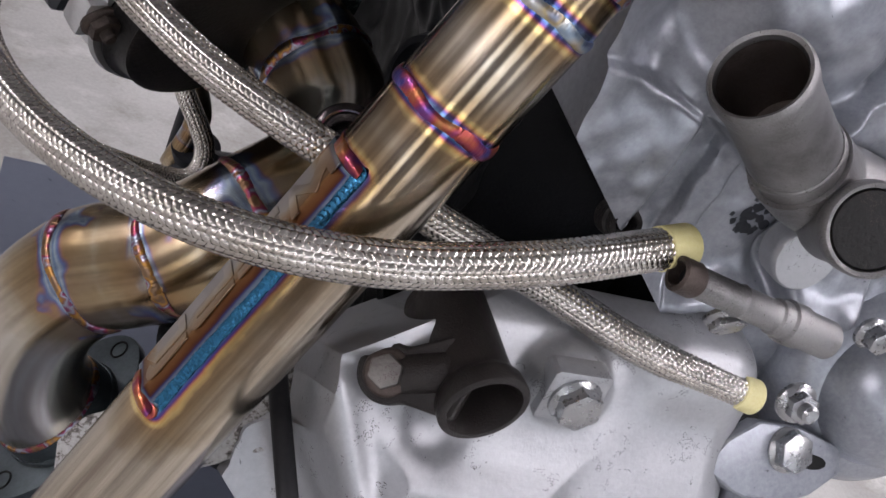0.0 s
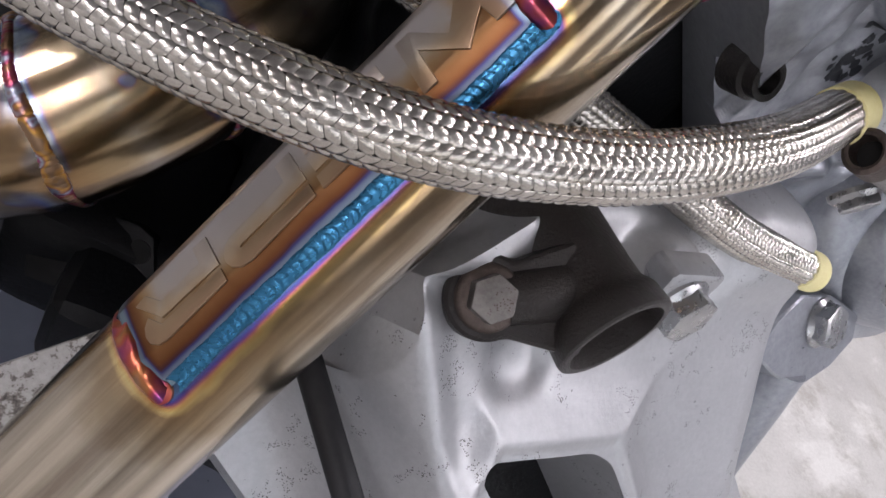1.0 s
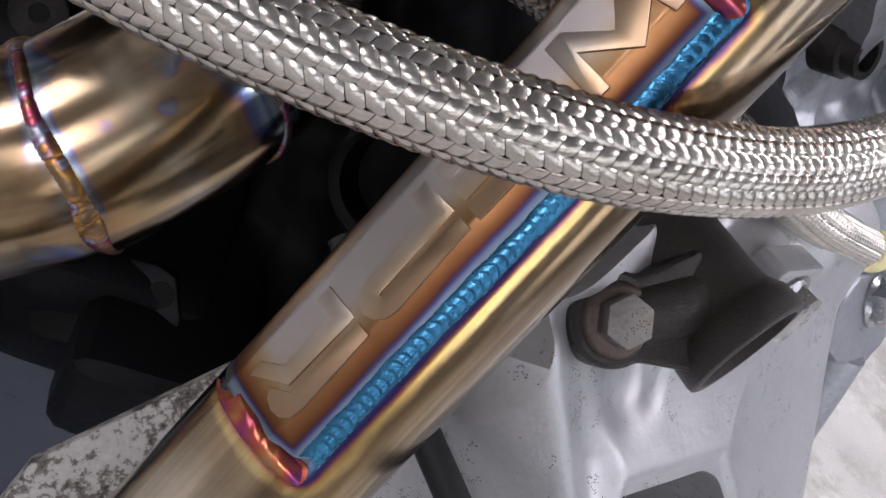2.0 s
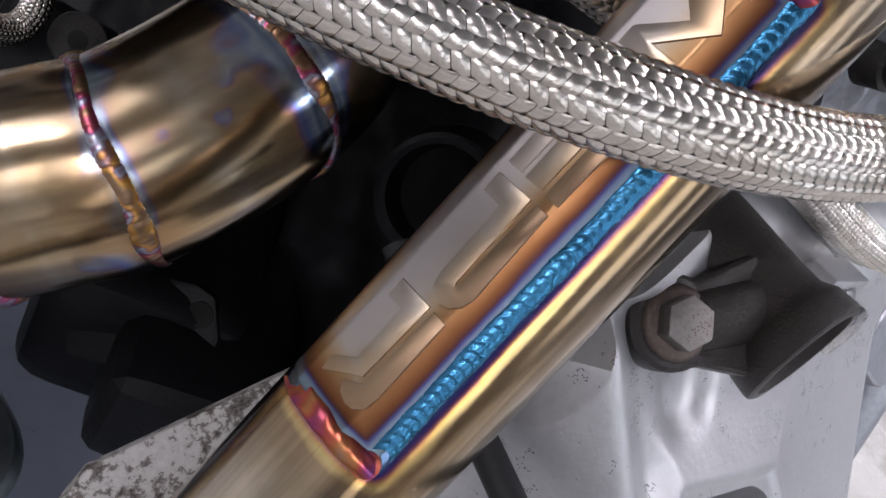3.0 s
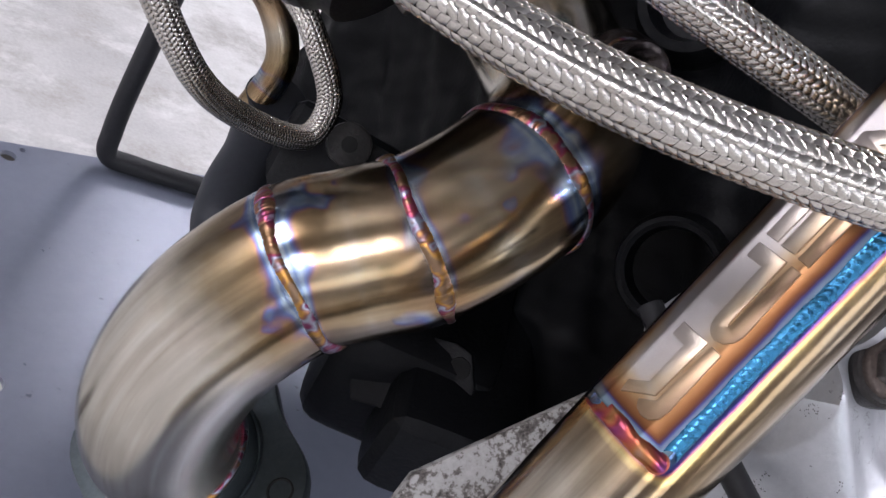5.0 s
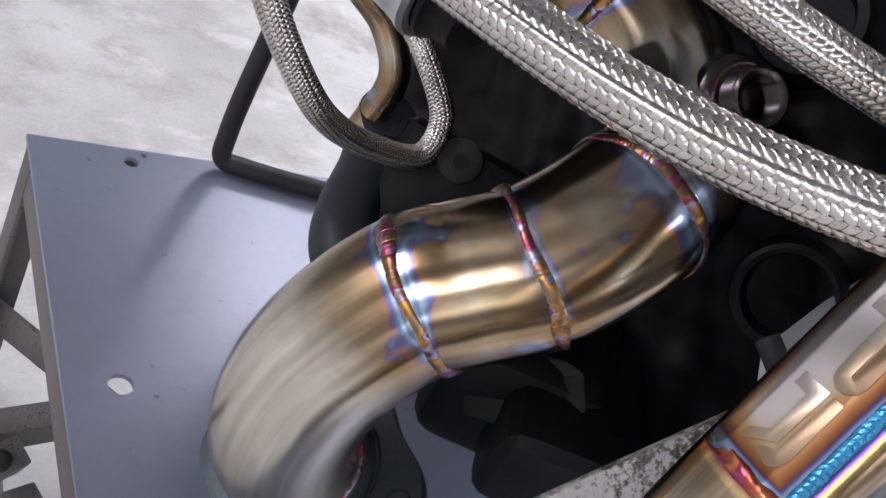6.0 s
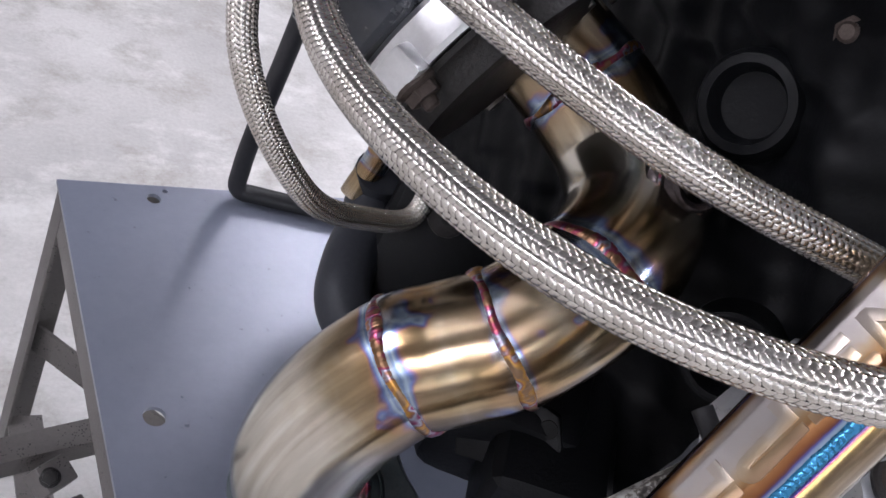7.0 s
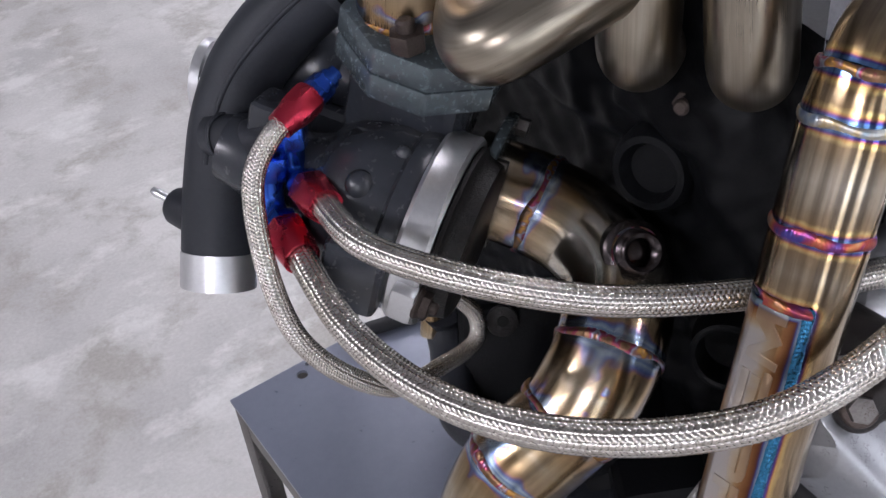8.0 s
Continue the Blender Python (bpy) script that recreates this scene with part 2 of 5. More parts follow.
TABLE_FRAME = speckled("brown_grey_frame", (0.115, 0.105, 0.10), (0.075, 0.068, 0.064), (0.16, 0.148, 0.14), (0.45, 0.65), 0.3, 50, 0.8, bump=0.3)
BLACK_ROD = speckled("black_rod", (0.016, 0.016, 0.018), (0.010, 0.010, 0.011), (0.03, 0.03, 0.033), (0.4, 0.6), grain=50, bump=0.2, soft_gloss=0.28)
BRONZE = tinted_steel("bronzed_tube", (0.46, 0.34, 0.22), (0.40, 0.32, 0.24), (0.2, 0.36))
# near-black that stands in for the shade inside holes, on discs over uncut metal
HOLE_SHADE = material("hole_shade_black", 0.9, 0.0, (0.004, 0.004, 0.004))
BLUED = speckled("grey_flange_steel", (0.075, 0.09, 0.098), (0.045, 0.055, 0.06), (0.12, 0.14, 0.15), (0.25, 0.42), 0.8, 60, bump=0.2)
WALL_WHITE = speckled("white_wall", (0.52, 0.52, 0.51), (0.47, 0.47, 0.46), (0.56, 0.56, 0.55), (0.8, 0.9), grain=4, bump=0.1)
GLASS = material("window_glass", 0.0, 0.0, (1, 1, 1))
GLASS.node_tree.nodes["Principled BSDF"].inputs["Transmission Weight"].default_value = 1.0
WINDOW_PAINT = speckled("white_window_paint", (0.70, 0.70, 0.69), (0.62, 0.62, 0.61), (0.76, 0.76, 0.75), (0.4, 0.6), grain=20, bump=0.1)
WALL = speckled("grey_wall", (0.24, 0.245, 0.26), (0.20, 0.205, 0.22), (0.28, 0.285, 0.30), (0.8, 0.9), grain=4, bump=0.1)


def concrete():
    m = material("worn_concrete", 0.6, 0.0, (0.42, 0.415, 0.40))
    k = Nodes(m)
    big, mid, fine, streak = k.noise(1.7, 5, 0.6), k.noise(6.0, 8, 0.68), k.noise(140, 6, 0.7), k.noise(4.2, 7, 0.66, None, (1.0, 1.5, 1.0))
    c = k.ramp(big, [(0.34, (0.27, 0.262, 0.25)), (0.5, (0.40, 0.392, 0.375)), (0.66, (0.50, 0.492, 0.475))])
    c = k.mix(k.ramp(mid, [(0.38, (0.95, 0.95, 0.95)), (0.50, (0, 0, 0))]), c, (0.265, 0.25, 0.222))
    c = k.mix(k.ramp(streak, [(0.53, (0, 0, 0)), (0.64, (0.8, 0.8, 0.8))]), c, (0.58, 0.575, 0.555))
    c = k.mix(0.22, c, k.ramp(fine, [(0.3, (0.25, 0.245, 0.23)), (0.7, (0.62, 0.615, 0.6))]))
    k.color(c)
    k.rough(mid, 0.30, 0.66)
    k.bump(k.math("ADD", fine, mid), 0.2, 0.002)
    return m


CONCRETE = concrete()


# ---- shapes ----
def mesh_of(name, verts, faces, mat, smooth=True):
    me = bpy.data.meshes.new(name)
    me.from_pydata([tuple(map(float, v)) for v in verts], [], [tuple(int(i) for i in f) for f in faces])
    if mat:
        me.materials.append(mat)
    if smooth:
        me.shade_smooth()
    return me


def hang(ob, parent):
    """Parents ob, which is laid out in world coordinates."""
    ob.parent = parent
    if parent is not None:
        ob.matrix_parent_inverse = parent.matrix_basis.inverted()
    return ob


def part(name, shape, mat, parent, label=""):
    """One mesh object, of a bmesh or of (verts, faces), under a thing or a part."""
    if isinstance(shape, bmesh.types.BMesh):
        me = bpy.data.meshes.new(name)
        shape.to_mesh(me)
        shape.free()
        me.materials.append(mat)
        me.shade_smooth()
        me.set_sharp_from_angle(angle=radians(28))
    else:
        me = mesh_of(name, *shape, mat)
        me.set_sharp_from_angle(angle=radians(42))
    ob = hang(new(name, me), parent)
    return tagged(ob, label) if label else ob


def thing(name, place, label, category, group="", kind=""):
    ob = new(name)
    ob.empty_display_size = 0.02
    ob.matrix_basis = Matrix.Translation(place)
    return tagged(ob, label, category, group, kind)


def V(*p):
    return np.array(p, float)


def unit(v):
    v = np.asarray(v, float)
    return v / np.linalg.norm(v)


def catmull(points, step=0.002):
    """Points along a smooth curve through the given ones, evenly spaced."""
    c = np.asarray(points, float)
    p = np.vstack([2 * c[0] - c[1], c, 2 * c[-1] - c[-2]])
    out = []
    for i in range(len(c) - 1):
        p0, p1, p2, p3 = p[i:i + 4]
        t0 = 0.0
        t1 = t0 + np.linalg.norm(p1 - p0) ** 0.5
        t2 = t1 + np.linalg.norm(p2 - p1) ** 0.5
        t3 = t2 + np.linalg.norm(p3 - p2) ** 0.5
        for t in np.linspace(t1, t2, 40, endpoint=False):
            a1 = (t1 - t) / (t1 - t0) * p0 + (t - t0) / (t1 - t0) * p1
            a2 = (t2 - t) / (t2 - t1) * p1 + (t - t1) / (t2 - t1) * p2
            a3 = (t3 - t) / (t3 - t2) * p2 + (t - t2) / (t3 - t2) * p3
            b1 = (t2 - t) / (t2 - t0) * a1 + (t - t0) / (t2 - t0) * a2
            b2 = (t3 - t) / (t3 - t1) * a2 + (t - t1) / (t3 - t1) * a3
            out.append((t2 - t) / (t2 - t1) * b1 + (t - t1) / (t2 - t1) * b2)
    out.append(c[-1])
    out = np.array(out)
    s = np.concatenate([[0], np.cumsum(np.linalg.norm(np.diff(out, axis=0), axis=1))])
    n = max(4, int(s[-1] / step) + 1)
    q = np.linspace(0, s[-1], n)
    return np.stack([np.interp(q, s, out[:, i]) for i in range(3)], 1)


def frames(line):
    """Tangents and two normals that do not twist along a line."""
    t = np.gradient(line, axis=0)
    t /= np.linalg.norm(t, axis=1)[:, None]
    a = np.cross(t[0], (0, 0, 1.0) if abs(t[0][2]) < 0.9 else (1.0, 0, 0))
    a /= np.linalg.norm(a)
    ns = []
    for k in t:
        a = a - k * (a @ k)
        a = a / np.linalg.norm(a)
        ns.append(a)
    ns = np.array(ns)
    return t, ns, np.cross(t, ns)


def tube_shape(line, radius, sides=32, closed=True):
    """A tube round a line; radius may change along it."""
    line = np.asarray(line, float)
    n = len(line)
    r = np.broadcast_to(np.asarray(radius, float), (n,))
    _, a, b = frames(line)
    th = np.linspace(0, 2 * np.pi, sides, endpoint=False)
    ring = np.cos(th)[None, :, None] * a[:, None] + np.sin(th)[None, :, None] * b[:, None]
    v = (line[:, None] + ring * r[:, None, None]).reshape(-1, 3)
    i, j = np.meshgrid(np.arange(n - 1), np.arange(sides), indexing="ij")
    k = (j + 1) % sides
    f = np.stack([i * sides + j, i * sides + k, (i + 1) * sides + k, (i + 1) * sides + j], -1).reshape(-1, 4).tolist()
    if closed:
        f.append(list(range(sides - 1, -1, -1)))
        f.append(list(range((n - 1) * sides, n * sides)))
    return v, f


def rod_shape(points, radius, sides=20, step=0.003):
    return tube_shape(catmull(points, step), radius, sides)


def pipe_shape(line, radius, wall=0.0016, sides=64):
    """An open pipe with a wall, as one closed skin."""
    line = np.asarray(line, float)
    n = len(line)
    full = np.vstack([line, line[::-1]])
    r = np.broadcast_to(np.asarray(radius, float), (n,))
    _, a, b = frames(line)
    th = np.linspace(0, 2 * np.pi, sides, endpoint=False)
    ring = np.cos(th)[None, :, None] * a[:, None] + np.sin(th)[None, :, None] * b[:, None]
    outer = line[:, None] + ring * r[:, None, None]
    inner = (line[:, None] + ring * (r[:, None, None] - wall))[::-1]
    v = np.vstack([outer, inner]).reshape(-1, 3)
    m = len(full)
    i, j = np.meshgrid(np.arange(m), np.arange(sides), indexing="ij")
    k, i2 = (j + 1) % sides, (i + 1) % m
    return v, np.stack([i * sides + j, i * sides + k, i2 * sides + k, i2 * sides + j], -1).reshape(-1, 4)


def lathe_shape(base, axis, profile, sides=40, caps=True):
    """A turned body: profile of (height along the axis, radius)."""
    axis = unit(axis)
    a = unit(np.cross(axis, (0, 0, 1.0) if abs(axis[2]) < 0.9 else (1.0, 0, 0)))
    b = np.cross(axis, a)
    th = np.linspace(0, 2 * np.pi, sides, endpoint=False)
    ring = np.cos(th)[:, None] * a + np.sin(th)[:, None] * b
    v = np.vstack([np.asarray(base) + axis * h + ring * r for h, r in profile])
    f = []
    for i in range(len(profile) - 1):
        for j in range(sides):
            k = (j + 1) % sides
            f.append((i * sides + j, i * sides + k, (i + 1) * sides + k, (i + 1) * sides + j))
    if caps:
        f.append(tuple(range(sides - 1, -1, -1)))
        f.append(tuple(range((len(profile) - 1) * sides, len(profile) * sides)))
    return v, f


def frame_of(origin, x, y):
    """Matrix with the given axes (z = x cross y)."""
    x = unit(x)
    z = unit(np.cross(x, y))
    y = np.cross(z, x)
    m = Matrix.Identity(4)
    for i in range(3):
        m[i][0], m[i][1], m[i][2], m[i][3] = x[i], y[i], z[i], origin[i]
    return m


def box_bm(size, m, bevel=0.0, segments=2):
    bm = bmesh.new()
    bmesh.ops.create_cube(bm, size=1.0, matrix=Matrix.Diagonal((*size, 1)))
    if bevel:
        bmesh.ops.bevel(bm, geom=bm.edges[:], offset=bevel, segments=segments, affect="EDGES", profile=0.6)
    bmesh.ops.transform(bm, matrix=m, verts=bm.verts)
    return bm


def prism_bm(outline, depth, m, bevel=0.0, segments=2):
    """A flat outline (x, y) given a depth along z, with rounded rims."""
    bm = bmesh.new()
    f = bm.faces.new([bm.verts.new((x, y, 0)) for x, y in outline])
    bmesh.ops.recalc_face_normals(bm, faces=[f])
    top = bmesh.ops.extrude_face_region(bm, geom=[f])
    bmesh.ops.translate(bm, vec=(0, 0, depth), verts=[v for v in top["geom"] if isinstance(v, bmesh.types.BMVert)])
    bmesh.ops.recalc_face_normals(bm, faces=bm.faces)
    if bevel:
        es = [e for e in bm.edges if e.calc_face_angle(0) > radians(35)]
        bmesh.ops.bevel(bm, geom=es, offset=bevel, segments=segments, affect="EDGES", profile=0.6)
    bmesh.ops.transform(bm, matrix=m, verts=bm.verts)
    return bm


def ring_outline(r, n=28, start=0.0, sweep=360.0):
    k = n if sweep >= 360 else n + 1
    return [(r * math.cos(radians(start + sweep * i / n)), r * math.sin(radians(start + sweep * i / n))) for i in range(k)]


def hex_bolt(name, place, axis, head=0.007, height=0.006, flange=0.0, mat=None, parent=None, label="", stud=0.0):
    """A hex head with a washer face, as one part (or, with no parent, a thing)."""
    axis = unit(axis)
    a = unit(np.cross(axis, (0.3, 0.2, 1.0)))
    m = frame_of(np.asarray(place), a, np.cross(axis, a))
    bm = prism_bm(ring_outline(head, 6), height, m, head * 0.1)
    if flange:
        v, f = lathe_shape(np.asarray(place), axis, [(-0.001, flange), (0.001, flange), (0.0024, flange * 0.86), (0.003, head * 0.9)], 28)
        add_to(bm, v, f)
    if stud:
        v, f = lathe_shape(np.asarray(place), axis, [(0, stud), (height + stud, stud), (height + stud * 1.3, stud * 0.7)], 16)
        add_to(bm, v, f)
    return part(name, bm, mat or BOLT, parent, label)


def add_to(bm, v, f):
    vs = [bm.verts.new(p) for p in v]
    for q in f:
        bm.faces.new([vs[i] for i in q])


def store(ob, name, values, kind="FLOAT"):
    at = ob.data.attributes.new(name, kind, "POINT")
    at.data.foreach_set("value" if kind == "FLOAT" else "vector", np.asarray(values, np.float32).ravel())


def steel_tube(name, line, radius, mat, parent, welds=(), sides=96, label="", extra=None, wall=0.0015):
    """A bare tube that carries, for its heat colours, the distance in mm to the nearest weld (places along the line, m) and streak coordinates."""
    line = np.asarray(line, float)
    v, f = pipe_shape(line, radius, wall, sides)
    ob = part(name, (v, f), mat, parent, label)
    s = np.concatenate([[0], np.cumsum(np.linalg.norm(np.diff(line, axis=0), axis=1))])
    both = np.concatenate([s, s[::-1]])
    near = np.full(len(both), 0.1)
    for w in welds:
        near = np.minimum(near, np.abs(both - w))
    near = np.repeat(near, sides) * 1000
    if extra is not None:
        near = np.minimum(near, extra(v) * 1000)
    store(ob, "weld", near)
    tan = frames(line)[0]
    store(ob, "along", np.repeat(np.vstack([tan, tan[::-1]]), sides, axis=0), "FLOAT_VECTOR")
    th = np.linspace(0, 2 * np.pi, sides, endpoint=False)
    uv = np.stack([np.tile(np.cos(th), len(both)), np.repeat(both * 12, sides), np.tile(np.sin(th), len(both))], 1)
    store(ob, "around", uv, "FLOAT_VECTOR")
    return ob


def weld_ring(name, centre, axis, radius, mat, parent, bead=0.0022, ripples=90, label="", uneven=0.12):
    """A ring of weld: overlapping ripples round a tube, fatter and thinner by turns."""
    axis = unit(axis)
    a = unit(np.cross(axis, (0, 0, 1.0) if abs(axis[2]) < 0.9 else (1.0, 0, 0)))
    b = np.cross(axis, a)
    n, k = ripples * 4, 10
    th = np.linspace(0, 2 * np.pi, n, endpoint=False)
    saw = (th * ripples / (2 * np.pi)) % 1.0
    fat = bead * (0.78 + 0.22 * np.sqrt(np.clip(1 - saw, 0, 1))) * (1 + uneven * (np.sin(th * 3 + centre[0] * 90) + 0.6 * np.sin(th * 5 + centre[2] * 60) + 0.4 * np.sin(th * 8 + 1)))
    sway = bead * 0.25 * np.sin(th * 5 + centre[1] * 70)
    ph = np.linspace(0, 2 * np.pi, k, endpoint=False)
    rad = np.cos(th)[:, None] * a + np.sin(th)[:, None] * b
    lean = bead * 0.35 * (saw - 0.5)
    v = (np.asarray(centre) + rad[:, None] * (radius + 0.42 * fat[:, None, None] * np.cos(ph)[None, :, None])
         + axis * (fat[:, None, None] * np.sin(ph)[None, :, None] + sway[:, None, None]) + lean[:, None, None] * 0).reshape(-1, 3)
    i, j = np.meshgrid(np.arange(n), np.arange(k), indexing="ij")
    i2, j2 = (i + 1) % n, (j + 1) % k
    f = np.stack([i * k + j, i * k + j2, i2 * k + j2, i2 * k + j], -1).reshape(-1, 4)
    return part(name, (v, f), mat, parent, label)


def weld_line(name, line, normal, mat, parent, bead=0.0026, pitch=0.0024, label=""):
    """A straight run of overlapping weld ripples."""
    line = np.asarray(line, float)
    s = np.concatenate([[0], np.cumsum(np.linalg.norm(np.diff(line, axis=0), axis=1))])
    m = int(s[-1] / pitch) * 6
    q = np.linspace(0, s[-1], m)
    c = np.stack([np.interp(q, s, line[:, i]) for i in range(3)], 1)
    t = unit(line[-1] - line[0])
    nrm = unit(np.asarray(normal) - t * (np.asarray(normal) @ t))
    side = np.cross(t, nrm)
    saw = (q / pitch) % 1.0
    drop = np.sqrt(np.clip(1 - saw, 0, 1))
    wide = bead * (0.95 + 0.05 * drop) * (1 + 0.05 * np.sin(q * 260) + 0.04 * np.sin(q * 710))
    high = bead * (0.34 + 0.11 * drop)
    x = np.linspace(-1, 1, 13)
    v = (c[:, None] + side * (x[None, :, None] * wide[:, None, None]) + nrm * (np.sqrt(1 - x**2)[None, :, None] * high[:, None, None])
         - t * (0.9 * pitch * (1 - x**2))[None, :, None] * -1.0).reshape(-1, 3)
    i, j = np.meshgrid(np.arange(m - 1), np.arange(12), indexing="ij")
    f = np.stack([i * 13 + j, i * 13 + j + 1, (i + 1) * 13 + j + 1, (i + 1) * 13 + j], -1).reshape(-1, 4)
    return part(name, (v, f), mat, parent, label)


def braid_shape(line, radius, carriers=16, lead=2.9, thick=0.00036):
    """Twill weave, two over and two under, of flat wire bundles wound both ways: each place where a bundle lies on top is a small pillow that dips under its neighbours at both ends."""
    line = np.asarray(line, float)
    s = np.concatenate([[0], np.cumsum(np.linalg.norm(np.diff(line, axis=0), axis=1))])
    _, a, b = frames(line)
    L = lead * 2 * radius
    rows = int(s[-1] / (L / carriers)) * 2
    g, w = np.linspace(-1, 1, 8), np.linspace(-1, 1, 6)
    X, Y = np.meshgrid(w, g, indexing="ij")
    # pillow: full along the bundle, rounded across it, tucked in at the ends
    H = thick * (1.0 * (1 - X ** 2) + 1.0 * (1 - np.abs(Y) ** 2.6)) - thick * 0.9
    X, Y = X * 0.48, Y * 1.04
    rng = np.random.default_rng(carriers + rows)
    cells = []
    for c in range(carriers):
        for k in range(0, rows, 2):
            cells.append((2 * c + 0.5, k + (0.5 if c % 2 == 0 else 1.5), 1 if c % 2 == 0 else -1))
    cells = np.array(cells, float)
    way = cells[:, 2][:, None, None]
    # a bundle's own way (y) and across it (x), as turns round the hose and steps along it
    turn = cells[:, 0][:, None, None] + way * Y[None] + rng.normal(0, 0.012, len(cells))[:, None, None]
    run = cells[:, 1][:, None, None] + 0.42 * Y[None] + 2 * X[None] + rng.normal(0, 0.012, len(cells))[:, None, None]
    th = turn * np.pi / carriers
    q = np.clip(run * L / (2 * carriers), 0, s[-1])
    h = H[None] * rng.uniform(0.94, 1.06, len(cells))[:, None, None] + radius
    pick = lambda arr: np.stack([np.interp(q, s, arr[:, i]) for i in range(3)], -1)
    v = pick(line) + (np.cos(th) * h)[..., None] * pick(a) + (np.sin(th) * h)[..., None] * pick(b)
    n, r = len(g), len(w)
    ii, jj = np.meshgrid(np.arange(r - 1), np.arange(n - 1), indexing="ij")
    one = np.stack([ii * n + jj, (ii + 1) * n + jj, (ii + 1) * n + jj + 1, ii * n + jj + 1], -1).reshape(-1, 4)
    f = (np.arange(len(cells))[:, None, None] * n * r + one[None]).reshape(-1, 4)
    flip = np.repeat(way.ravel() > 0, len(one))
    f[flip] = f[flip][:, ::-1]
    lanes = np.broadcast_to(X[None] * 6, th.shape).ravel()
    # the way across each bundle, for its sheen
    lay = unit(V(2 * np.pi * radius, 0.42 * L))
    tang, side = pick(frames(line)[0]), -np.sin(th)[..., None] * pick(a) + np.cos(th)[..., None] * pick(b)
    across = tang * lay[0] - way[..., None] * side * lay[1]
    return v.reshape(-1, 3), f, lanes, across.reshape(-1, 3)


def height_sheet(m, us, vs, height, back, mat, name, parent, label="", hole=None, warp=None):
    """A casting's skin: a grid in a local frame whose third axis is the height, closed with sides and a back; hole(u, v) leaves cells open."""
    U, W = np.meshgrid(us, vs, indexing="ij")
    gu, gw = U, W
    if warp is not None:
        U, W = warp(U, W)
    nu, nv = U.shape
    n = nu * nv
    idx = np.arange(n).reshape(nu, nv)
    keep = np.ones((nu - 1, nv - 1), bool)
    if hole is not None:
        keep = ~hole((gu[:-1, :-1] + gu[1:, 1:]) / 2, (gw[:-1, :-1] + gw[1:, 1:]) / 2)
    q = np.stack([idx[:-1, :-1], idx[1:, :-1], idx[1:, 1:], idx[:-1, 1:]], -1)
    f = q[keep].tolist() + (q[keep][:, ::-1] + n).tolist()
    rim = []
    pad = np.zeros((nu + 1, nv + 1), bool)
    pad[1:-1, 1:-1] = keep
    for i in range(nu - 1):
        for j in range(nv - 1):
            if not keep[i, j]:
                continue
            p = q[i, j]
            for (di, dj), (x, y) in (((0, 1), (p[3], p[0])), ((2, 1), (p[1], p[2])), ((1, 0), (p[0], p[1])), ((1, 2), (p[2], p[3]))):
                if not pad[i + di, j + dj]:
                    f.append((y, x, x + n, y + n))
                    rim.append((x, y))
    # even out the steps of the cut edges
    flat, rim = np.stack([U, W], -1).reshape(-1, 2), np.array(rim)
    inner = np.zeros((nu, nv), bool)
    inner[1:-1, 1:-1] = True
    for _ in range(8 if hole is not None else 0):
        total, count = np.zeros_like(flat), np.zeros(n)
        for x, y in ((0, 1), (1, 0)):
            np.add.at(total, rim[:, x], flat[rim[:, y]])
            np.add.at(count, rim[:, x], 1)
        move = (count == 2) & inner.ravel()
        flat[move] = flat[move] * 0.4 + 0.6 * total[move] / 2
    U, W = flat[:, 0].reshape(nu, nv), flat[:, 1].reshape(nu, nv)
    H = height(U, W)
    M = np.array(m)
    top = np.stack([U, W, H], -1).reshape(-1, 3) @ M[:3, :3].T + M[:3, 3]
    low = np.stack([U, W, np.full_like(H, back)], -1).reshape(-1, 3) @ M[:3, :3].T + M[:3, 3]
    ob = part(name, (np.vstack([top, low]), f), mat, parent, label)
    ob.data.set_sharp_from_angle(angle=radians(62))
    return ob


def bell(d, width):
    return np.exp(-(d / width) ** 2)


def step(x, width):
    return 1 / (1 + np.exp(-x / width * 4))


def plateau(U, W, u0, u1, w0, w1, soft):
    return step(U - u0, soft) * step(u1 - U, soft) * step(W - w0, soft) * step(w1 - W, soft)


# ---- the workshop ----
def slab(name, size, place, mat, label, category="", kind="structure"):
    ob = part(name, box_bm(size, Matrix.Translation(place)), mat, None)
    return tagged(ob, label, category or name.split("_")[0], kind=kind)


floor_ob = slab("floor", (9.0, 9.0, 0.1), (0.5, 1.0, -0.05), CONCRETE, "worn pale grey concrete workshop floor with stains", "floor")
slab("wall_north", (9.2, 0.15, 3.2), (0.5, 5.58, 1.6), WALL, "plain grey painted workshop wall", "wall")
slab("wall_east", (0.15, 9.0, 3.2), (5.08, 1.0, 1.6), WALL, "plain grey painted workshop wall", "wall")
slab("wall_west", (0.15, 9.0, 3.2), (-4.08, 1.0, 1.6), WALL_WHITE, "plain white painted workshop wall", "wall")
WINDOWS = [(-1.9, 0.9), (0.1, 0.9), (1.9, 0.9), (3.7, 0.9)]
SILL, HEAD = 0.45, 2.75


